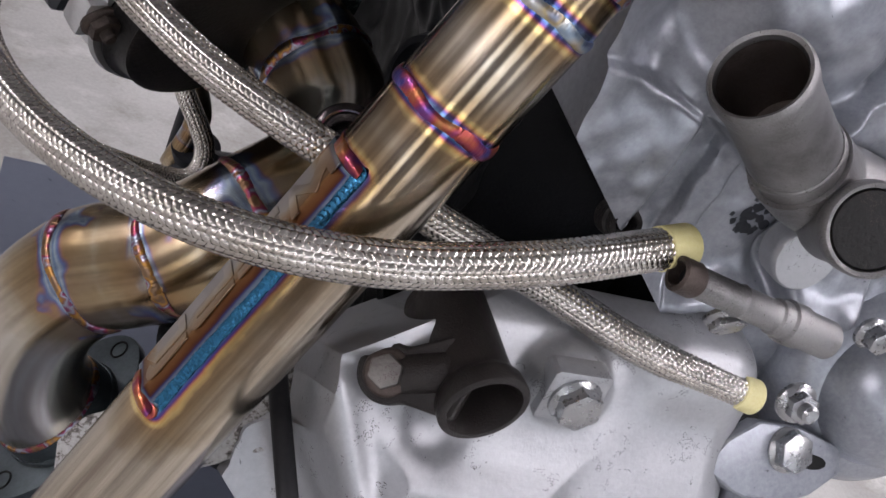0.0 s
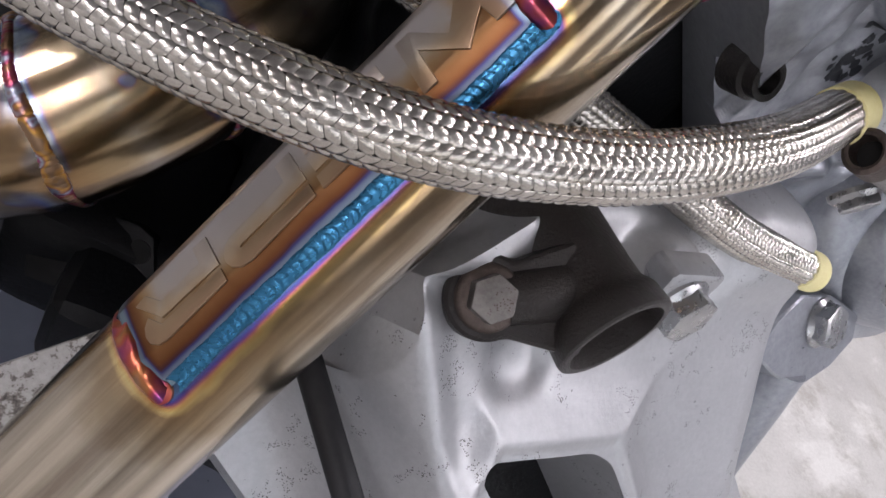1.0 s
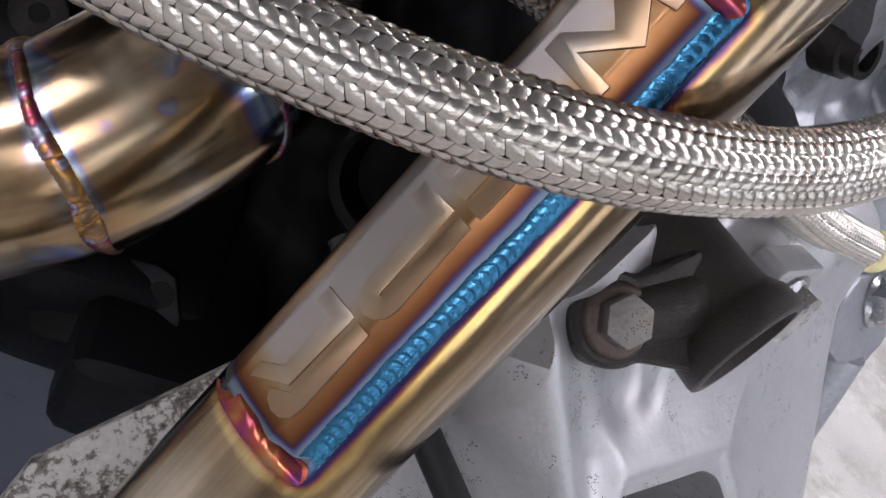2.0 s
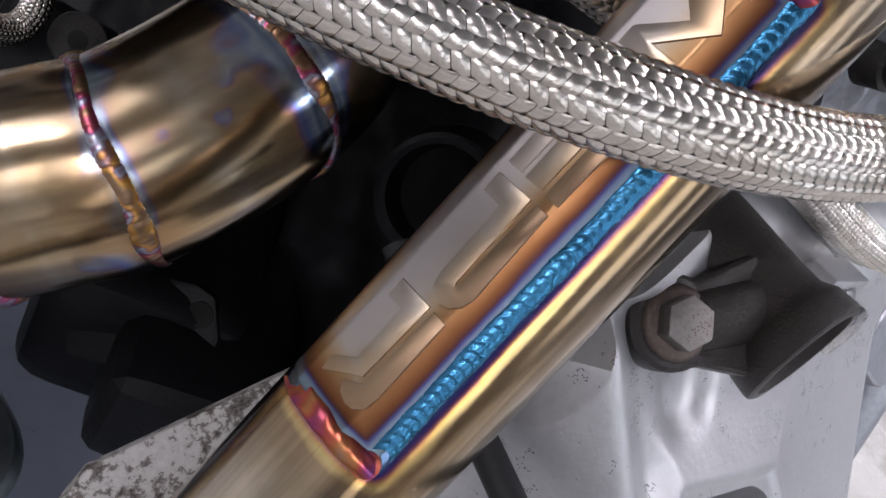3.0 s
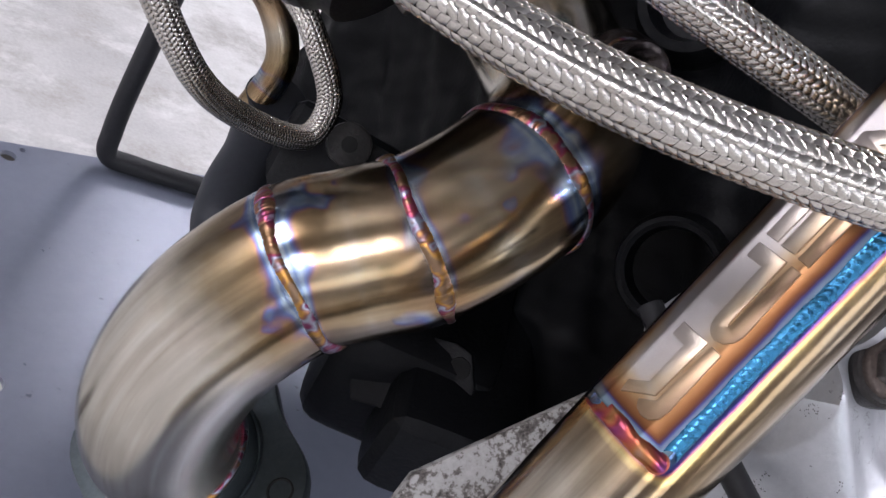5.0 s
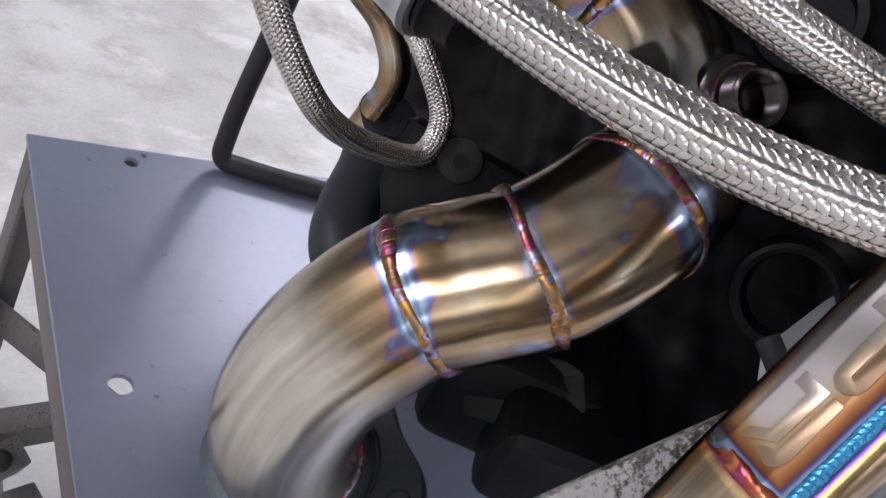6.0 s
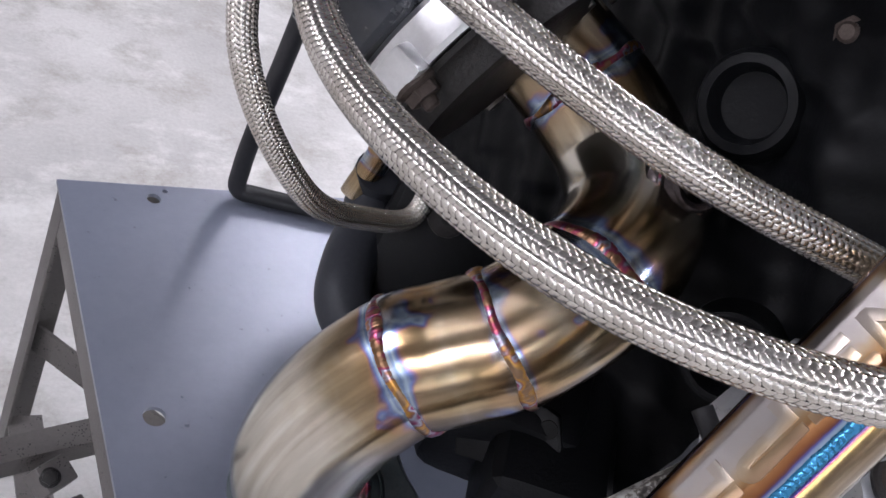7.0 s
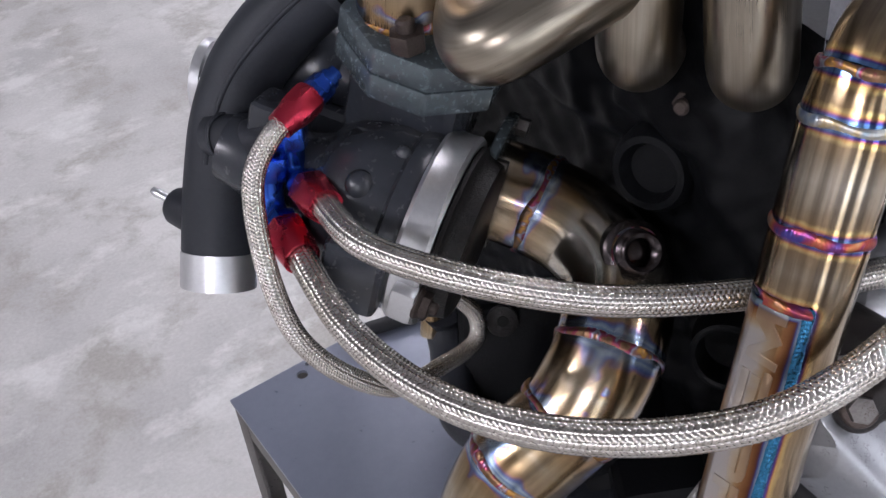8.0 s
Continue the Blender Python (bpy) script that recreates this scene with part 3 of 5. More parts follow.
def wall_south():
    """The wall behind the camera, with four tall window openings."""
    bm = bmesh.new()
    edges = [-4.1] + [x + k * w / 2 for x, w in WINDOWS for k in (-1, 1)] + [5.1]
    pieces = [(edges[i], edges[i + 1], 0.0, 3.2) for i in range(0, len(edges), 2)]
    for x, w in WINDOWS:
        pieces += [(x - w / 2, x + w / 2, 0.0, SILL), (x - w / 2, x + w / 2, HEAD, 3.2)]
    for x0, x1, z0, z1 in pieces:
        bmesh.ops.create_cube(bm, size=1.0, matrix=Matrix.Translation(((x0 + x1) / 2, -3.58, (z0 + z1) / 2)) @ Matrix.Diagonal((x1 - x0, 0.15, z1 - z0, 1)))
    tagged(part("wall_south", bm, WALL, None), "grey painted workshop wall with tall windows", "wall", kind="structure")
    for i, (x, w) in enumerate(WINDOWS):
        t = thing("window_%d" % (i + 1), (x, -3.58, SILL), "tall white framed workshop window with daylight behind", "window", "tall windows", "structure")
        for dx in (-w / 2 + 0.025, 0.0, w / 2 - 0.025):
            part("window_frame", box_bm((0.05 if dx else 0.03, 0.06, HEAD - SILL), Matrix.Translation((x + dx, -3.57, (SILL + HEAD) / 2)), 0.004), WINDOW_PAINT, t)
        for z in (SILL + 0.025, (SILL + HEAD) / 2, HEAD - 0.025):
            part("crossbar", box_bm((w - 0.1, 0.05, 0.05 if abs(z - 1.6) > 0.1 else 0.03), Matrix.Translation((x, -3.57, z)), 0.004), WINDOW_PAINT, t)
        pane = part("pane", box_bm((w - 0.1, 0.006, HEAD - SILL - 0.1), Matrix.Translation((x, -3.585, (SILL + HEAD) / 2))), GLASS, t)
        pane.visible_shadow = False
        lamp = bpy.data.lights.new("daylight", "AREA")
        lamp.shape, lamp.size, lamp.size_y, lamp.energy = "RECTANGLE", w - 0.12, HEAD - SILL - 0.12, 13.0
        lamp.color = (0.96, 0.98, 1.06)
        ob = new("daylight", lamp)
        ob.matrix_basis = pose(x, -3.61, (SILL + HEAD) / 2, 90, 0, 0)
        hang(ob, t)


wall_south()
slab("ceiling", (9.3, 9.2, 0.12), (0.5, 1.0, 3.26), WALL, "plain grey workshop ceiling", "ceiling")


def ceiling_lamp(place, length, power):
    t = thing("ceiling_lamp", place, "long white fluorescent batten lamp on the ceiling", "lamp", "ceiling lamps")
    m = Matrix.Translation(place)
    part("housing", box_bm((0.14, length, 0.05), m @ Matrix.Translation((0, 0, 0.035)), 0.006), BRUSHED, t)
    lamp = bpy.data.lights.new("batten", "AREA")
    lamp.shape, lamp.size, lamp.size_y, lamp.energy = "RECTANGLE", 0.12, length - 0.04, power
    lamp.color = (1.0, 0.955, 1.03)
    ob = new("batten", lamp)
    ob.matrix_basis = m
    hang(ob, t)


for lx, ly, power in ((-3.7, -2.4, 95.0), (-3.7, 1.6, 95.0), (1.9, -2.0, 40.0), (1.9, 0.6, 40.0), (1.9, 3.2, 40.0), (3.1, -2.0, 40.0), (3.1, 0.6, 40.0), (3.1, 3.2, 40.0)):
    ceiling_lamp((lx, ly, 3.12), 2.0, power)


# ---- the table ----
def work_table():
    top, w, dpt = 0.417, 0.75, 0.66
    x0, y1 = -0.002, 0.848
    t = thing("work_table", (x0 + w / 2, y1 - dpt / 2, 0), "low blue-grey sheet steel table on angle iron legs", "table")
    # the sheet, drilled through at three places
    bm = bmesh.new()
    loops = [[(x0, y1 - dpt), (x0 + w, y1 - dpt), (x0 + w, y1), (x0, y1)]]
    for hx, hy, hr in ((0.077, 0.831, 0.0062), (0.035, 0.602, 0.0085), (0.089, 0.841, 0.0025)):
        loops.append([(hx + hr * math.cos(a), hy + hr * math.sin(a)) for a in np.linspace(0, 2 * math.pi, 24, endpoint=False)])
    for loop in loops:
        ring = [bm.verts.new((x, y, top)) for x, y in loop]
        for a, b in zip(ring, ring[1:] + ring[:1]):
            bm.edges.new((a, b))
    faces = [g for g in bmesh.ops.triangle_fill(bm, use_beauty=True, edges=bm.edges[:])["geom"] if isinstance(g, bmesh.types.BMFace)]
    low = bmesh.ops.extrude_face_region(bm, geom=faces)["geom"]
    bmesh.ops.translate(bm, vec=(0, 0, -0.004), verts=[g for g in low if isinstance(g, bmesh.types.BMVert)])
    bmesh.ops.recalc_face_normals(bm, faces=bm.faces[:])
    part("tabletop", bm, TABLE_PAINT, t)
    for lx in (x0 + 0.002, x0 + w - 0.002):
        for ly in (y1 - 0.002, y1 - dpt + 0.002):
            sx, sy = (1 if lx < x0 + w / 2 else -1), (1 if ly < y1 - dpt / 2 else -1)
            out = [(0, 0), (0.028, 0), (0.028, 0.004), (0.004, 0.004), (0.004, 0.028), (0, 0.028)]
            out = [(x * sx, y * sy) for x, y in out]
            if sx * sy < 0:
                out.reverse()
            part("leg", prism_bm(out, top - 0.006, Matrix.Translation((lx, ly, 0.0)), 0.0006), TABLE_FRAME, t)
    for yy in (y1 - 0.004, y1 - dpt + 0.004):
        part("apron", box_bm((w - 0.01, 0.004, 0.034), Matrix.Translation((x0 + w / 2, yy, top - 0.022)), 0.0008), TABLE_FRAME, t)
    for xx in (x0 + 0.0045, x0 + w - 0.0045):
        part("apron", box_bm((0.004, dpt - 0.01, 0.034), Matrix.Translation((xx, y1 - dpt / 2, top - 0.022)), 0.0008), TABLE_FRAME, t)
    bar = unit(V(0.052, -0.062, 0.0))
    part("corner_brace", box_bm((0.30, 0.004, 0.036), frame_of(V(x0 + 0.004, y1 - 0.006, 0.225) + bar * 0.15, bar, (-bar[1], bar[0], 0)), 0.0008), TABLE_FRAME, t)
    part("shelf_rail", box_bm((0.034, dpt - 0.04, 0.004), Matrix.Translation((x0 + 0.02, y1 - dpt / 2, 0.10)), 0.0008), TABLE_FRAME, t)
    corner = Matrix.Translation((x0, y1, 0))
    t.matrix_basis = corner @ pose(0, 0, 0, 0, 0, 1.2) @ corner.inverted() @ t.matrix_basis


work_table()


def bent_rod():
    t = thing("bent_rod", (0.149, 0.851, 0.4175), "black bent steel rod handle standing on the table", "rod")
    pts = [(0.149, 0.842, 0.80), (0.149, 0.842, 0.60), (0.149, 0.842, 0.455), (0.153, 0.840, 0.430), (0.175, 0.836, 0.4265), (0.24, 0.822, 0.4265), (0.33, 0.803, 0.4265)]
    part("rod", rod_shape(pts, 0.0085, 20), BLACK_ROD, t)


bent_rod()

# ---- hoses ----
HOSE_A = [(0.0002, 0.5720, 0.8224), (-0.0078, 0.4876, 0.8172), (0.0041, 0.4035, 0.8284), (0.0388, 0.3454, 0.8373), (0.0924, 0.2984, 0.8541), (0.1474, 0.2857, 0.8643), (0.2065, 0.2889, 0.8778), (0.2815, 0.3152, 0.8848)]
HOSE_B = [(0.0222, 0.5745, 0.8460), (0.0182, 0.5010, 0.8574), (0.0839, 0.4051, 0.8542), (0.1728, 0.3518, 0.8480), (0.2365, 0.3358, 0.8356), (0.3089, 0.3200, 0.8193), (0.3750, 0.3139, 0.8102)]
HOSE_C = [(0.0297, 0.6029, 0.8905), (0.0088, 0.5974, 0.8832), (-0.0116, 0.5862, 0.8645), (-0.0225, 0.5386, 0.7856), (0.0275, 0.5266, 0.7132), (0.0832, 0.5498, 0.6755), (0.1252, 0.5630, 0.6673), (0.1293, 0.5694, 0.6858), (0.1077, 0.5862, 0.7161), (0.1013, 0.6048, 0.7212)]


def fitting(line, radius, parent):
    """Red hose end: a round skirt that runs up into a chamfered hex."""
    p, d = line[0], unit(line[0] - line[6])
    u = unit(np.cross(d, (0.2, 0.1, 1)))
    w = np.cross(d, u)
    flat = lambda a, r: r * math.cos(radians(30)) / math.cos(radians((a % 60) - 30))
    verts, n = [], 48
    for h, r, hexed in ((-0.013, 1.10, 0), (-0.0135, 1.34, 0), (-0.006, 1.46, 0.1), (-0.002, 1.58, 0.55), (0.004, 1.66, 1.0), (0.013, 1.66, 1.0), (0.0155, 1.52, 0.7), (0.016, 0.9, 0)):
        for i in range(n):
            a = 360 * i / n
            rr = radius * (r * (1 - hexed) + flat(a, r * 1.04) * hexed)
            verts.append(p + d * h + (u * math.cos(radians(a)) + w * math.sin(radians(a))) * rr)
    faces = [(k * n + i, k * n + (i + 1) % n, (k + 1) * n + (i + 1) % n, (k + 1) * n + i) for k in range(7) for i in range(n)]
    faces.append(tuple(range(7 * n, 8 * n)))
    ob = part("collar", (verts, faces), RED, parent, "red anodised hose collar")
    ob.data.set_sharp_from_angle(angle=radians(24))
    return p + d * 0.0155, d


def elbow_nut(start, d, bend, radius, parent):
    """Blue hex shoulder, bent neck and swivel nut."""
    u = unit(np.cross(d, (0.2, 0.9, 0.3)))
    part("shoulder", prism_bm(ring_outline(radius * 1.42, 6), 0.009, frame_of(start, u, np.cross(d, u)), 0.0009), BLUE, parent, "blue anodised hex shoulder")
    end = start + d * 0.022 + bend * 0.020
    line = catmull([start + d * 0.008, start + d * 0.016, start + d * 0.022 + bend * 0.006, end], 0.0015)
    part("elbow", tube_shape(line, radius * 1.02, 28), BLUE, parent, "blue anodised elbow")
    e = unit(line[-1] - line[-4])
    u = unit(np.cross(e, (0.2, 0.9, 0.3)))
    part("nut", prism_bm(ring_outline(radius * 1.52, 6), 0.015, frame_of(end, u, np.cross(e, u)), 0.0011), BLUE, parent, "blue anodised hex nut")


def braided_hose(points, radius, label, carriers=16, tape=0.0, fit=True, bend=(0.5, 0.6, 0.3)):
    line = catmull(points, 0.0016)
    t = thing("braided_hose", points[0], label, "hose", "braided hoses")
    if fit:
        start, d = fitting(line, radius, t)
        if bend:
            elbow_nut(start, d, unit(bend), radius, t)
        else:
            u = unit(np.cross(d, (0.2, 0.9, 0.3)))
            part("nut", prism_bm(ring_outline(radius * 1.42, 6), 0.012, frame_of(start, u, np.cross(d, u)), 0.001), BLUE, t, "blue anodised hex nut")
            part("union", lathe_shape(start + d * 0.012, d, [(0, radius * 1.1), (0.004, radius * 1.1), (0.005, radius * 0.8), (0.009, radius * 0.8)], 28), BLUE, t)
    # dark core: the shade in the weave's gaps is in its colour
    part("core", tube_shape(line, radius - 0.0006, 28), HOSE_CORE, t)
    v, f, lanes, across = braid_shape(line, radius, carriers)
    braid = tagged(part("braid", (v, f), BRAID, t, "woven stainless steel wire braid"), kind="stuff")
    store(braid, "lane", lanes)
    store(braid, "across", across, "FLOAT_VECTOR")
    if tape:
        end = line[-1]
        d = unit(line[-1] - line[-8])
        ring = lathe_shape(end - d * tape * 0.75, d, [(0, radius * 1.02), (0.0005, radius * 1.10), (tape, radius * 1.12), (tape + 0.0008, radius * 1.05), (tape + 0.001, radius * 0.4)], 36)
        part("tape", ring, TAPE, t, "yellow adhesive tape round the cut end")
    return t


braided_hose(HOSE_A, 0.0087, "thick braided stainless hose hanging in front of the pipe", 16, 0.016, True, (0.25, 0.25, 0.9))
braided_hose(HOSE_B, 0.0082, "thick braided stainless hose passing behind the pipe", 16, 0.012, True, (0.1, 0.2, 0.9))
braided_hose(HOSE_C, 0.0064, "thin braided stainless hose looping under the turbocharger", 16, 0.0, True, None)

# ---- the downpipe ----
P0, PD = V(0.1301, 0.3156, 0.8), unit(V(0.3608, 0.1859, 1.0))
A1 = unit(V(0, -1, 0) - PD * (V(0, -1, 0) @ PD))
A2 = np.cross(PD, A1)
PR = 0.0234
S0, S1, LEFT, RIGHT = -0.0540, 0.0765, -135.0, -48.0
MID = (LEFT + RIGHT) / 2


def on_pipe(s, deg, r=PR):
    a = radians(deg)
    return P0 + PD * s + (A1 * math.cos(a) + A2 * math.sin(a)) * r


def plate_radius(deg):
    """The plate is flat along its middle and closes onto the tube at its rims."""
    k = abs(deg - MID)
    flat = (PR + 0.0002) / math.cos(radians(min(k, 20)))
    if k <= 20:
        return flat
    return flat + (PR + 0.0003 - flat) * (k - 20) / ((RIGHT - LEFT) / 2 - 20)


def pipe_heat(v):
    """Metres from a point of the pipe's skin to the plate's outline or the long seam."""
    q = v - P0
    s = q @ PD
    ang = np.degrees(np.arctan2(q @ A2, q @ A1))
    past = np.maximum(0, np.maximum(S0 - s, s - S1))
    aside = np.radians(np.maximum(0, np.maximum(LEFT - ang, ang - RIGHT))) * PR
    ends = np.hypot(np.minimum(np.abs(s - S0), np.abs(s - S1)), aside)
    seam = np.hypot(np.radians(np.abs(ang - RIGHT)) * PR, past)
    left = np.hypot(np.radians(np.abs(ang - LEFT)) * PR, past)
    return np.minimum(np.minimum(ends, seam), left + 0.002)


def raised_shape(name, outline, parent):
    """A thin raised shape on the plate: outline in mm, along the tube and across it."""
    n = A1 * math.cos(radians(MID)) + A2 * math.sin(radians(MID))
    side = np.cross(n, PD)
    d = PR + 0.0002
    pts = [(s / 1000, y / 1000) for s, y in outline]
    m = frame_of(P0 + n * (d - 0.0003), PD, -np.cross(PD, n))
    sign = 1 if unit(np.array(m.col[1])[:3]) @ (A2 * math.cos(radians(MID)) - A1 * math.sin(radians(MID))) > 0 else -1
    pts = [(x, sign * y) for x, y in pts]
    up = np.array(m.col[2])[:3] @ n
    depth = 0.0008 if up > 0 else -0.0008
    ob = part(name, prism_bm(pts, depth, m, 0.0003, 2), EMBLEM, parent, "pale raised steel shape")
    q = np.array([v.co for v in ob.data.vertices]) - P0
    ang = np.degrees(np.arctan2(q @ A2, q @ A1))
    near = np.minimum(np.minimum((q @ PD - S0) * 1.35, (S1 - q @ PD) * 1.2), np.radians(RIGHT - ang) * PR)
    store(ob, "weld", near * 1000)
    return ob


def downpipe():
    t = thing("downpipe", P0 - PD * 0.36, "heat-tinted stainless exhaust pipe with a welded-in plate", "pipe")
    line = np.array([P0 + PD * s for s in np.arange(-0.36, 0.1655, 0.001)])
    steel_tube("tube", line, PR, STEEL_PIPE, t, (0.36 + 0.112, 0.36 + 0.164), 144, extra=pipe_heat)
    top = catmull([P0 + PD * 0.165, P0 + PD * 0.175, P0 + PD * 0.186 + V(0.001, 0, 0)], 0.001)
    steel_tube("neck", top, np.linspace(PR, PR * 0.93, len(top)), STEEL_PIPE, t, (0.0, 0.021), 96)
    up = catmull([P0 + PD * 0.185 + V(0.001, 0, 0), P0 + PD * 0.200 + V(0.006, 0, -0.001), P0 + PD * 0.222 + V(0.026, 0, -0.007), P0 + PD * 0.245 + V(0.062, 0.002, -0.016), P0 + PD * 0.26 + V(0.12, 0.01, -0.03)], 0.001)
    steel_tube("upper_tube", up, 0.0205, STEEL_PIPE, t, (0.0,), 96)
    weld_ring("weld", P0 + PD * 0.112, PD, PR, BEAD_RED, t, 0.0030)
    weld_ring("weld", P0 + PD * 0.164, PD, PR, BEAD_PALE, t, 0.0026)
    weld_ring("weld", P0 + PD * 0.1855 + V(0.001, 0, 0), PD + V(0.15, 0, 0), PR * 0.93, BEAD_MIX, t, 0.0026)
    ss = np.arange(S0, S1 + 0.0001, 0.0009)
    aa = np.linspace(LEFT, RIGHT, 72)
    v, near = [], []
    for s in ss:
        for a in aa:
            v.append(on_pipe(s, a, plate_radius(a)))
            near.append(1000 * min((s - S0) * 1.35, (S1 - s) * 1.2, radians(RIGHT - a) * PR, radians(a - LEFT) * PR * 2.4 + 0.004))
    n = len(aa)
    f = [(i * n + j, i * n + j + 1, (i + 1) * n + j + 1, (i + 1) * n + j) for i in range(len(ss) - 1) for j in range(n - 1)]
    plate = part("plate", (v, f), PANEL, t, "browned flat steel plate with raised shapes")
    store(plate, "weld", near)
    plate.modifiers.new("thickness", "SOLIDIFY").thickness = 0.0006
    weld_line("seam_weld", [on_pipe(s, RIGHT + 0.8 * math.sin(s * 60), PR + 0.0004) for s in np.linspace(-0.0515, 0.0785, 60)], on_pipe(0, RIGHT, 1.0) - P0, BEAD_SEAM, t, label="long blue weld of stacked ripples")
    bead = t.children[-1]
    store(bead, "run", [1000 * ((np.array(v.co) - P0) @ PD) for v in bead.data.vertices])
    for s in (S0 - 0.001, S1 + 0.001):
        weld_line("end_weld", [on_pipe(s, a, PR + 0.0003) for a in np.linspace(LEFT, RIGHT - 2, 40)], on_pipe(0, MID, 1.0) - P0, BEAD_RED, t, 0.0031, 0.0040, "red and purple weld across the plate's end")
    part("weld_dot", lathe_shape(on_pipe(S0 - 0.001, RIGHT - 3, PR), on_pipe(0, RIGHT - 3, 1.0) - P0, [(0, 0.0036), (0.0008, 0.0034), (0.0013, 0.0024), (0.0015, 0.0008)], 24), BEAD_RED, t)
    for outline in (
        [(-25.4, -6.0), (-20.5, -6.0), (-20.4, 4.2), (-41.6, 3.6), (-42.5, 2.0), (-47.8, -5.6), (-43.8, -6.2), (-39.8, -0.8), (-25.4, -0.9)],
        [(-20.5, 5.5), (-20.5, 9.7), (-42.0, 10.0), (-45.6, 9.4), (-47.8, 7.2), (-48.4, 4.6), (-47.6, 1.8), (-45.4, 0.2), (-43.6, 3.0), (-42.4, 4.9)],
        [(5.4, -6.1), (10.6, -6.1), (10.8, 4.5), (-12.6, 4.7), (-13.2, 5.1), (-12.6, 5.5), (10.8, 6.1), (10.7, 9.9), (-12.5, 10.6), (-15.6, 9.8), (-17.8, 7.6), (-18.7, 4.9), (-18.0, 2.6), (-16.4, 0.9), (-14.0, 0.1), (5.4, -0.3)],
        [(13.5, -6.3), (41.0, -6.3), (41.0, -1.6), (13.6, -1.9)],
        [(13.4, -0.6), (40.0, -0.4), (40.0, 4.9), (13.8, 4.7)],
        [(13.3, 6.0), (43.6, 6.0), (44.5, 8.5), (43.0, 10.8), (13.2, 10.2)],
    ):
        raised_shape("raised_bar", outline, plate)
    raised_shape("raised_zigzag", [(47.4, -6.3), (52.1, -6.3), (59.4, 3.2), (67.5, -6.3), (74.6, -6.3), (75.2, 10.4), (69.4, 10.4), (68.8, 4.2), (60.6, 10.9), (51.2, 0.2), (50.4, 11.2), (46.0, 11.0)], plate)


downpipe()

# ---- the turbine outlet elbow ----
TC, TA = V(0.1000, 0.5600, 0.7950), unit(V(0.56, -0.79, -0.25))
OUT = V(0.1700, 0.5460, 0.7850)
BEND_A = [tuple(OUT - TA * 0.050), tuple(OUT - TA * 0.025), tuple(OUT), (0.1850, 0.5130, 0.7720), (0.1790, 0.4740, 0.7620)]
W3, W2, W1 = (0.1440, 0.4425, 0.7445), (0.1085, 0.4360, 0.7095), (0.0740, 0.4465, 0.6790)
BEND_B = [(0.0535, 0.4490, 0.6420), (0.0490, 0.4510, 0.5980), (0.0590, 0.4530, 0.5640), (0.0800, 0.4540, 0.5410)]
ELBOW = BEND_A + [W3, W2, tuple(V(*W2) * 0.65 + V(*W1) * 0.35), tuple(V(*W2) * 0.35 + V(*W1) * 0.65), W1] + BEND_B


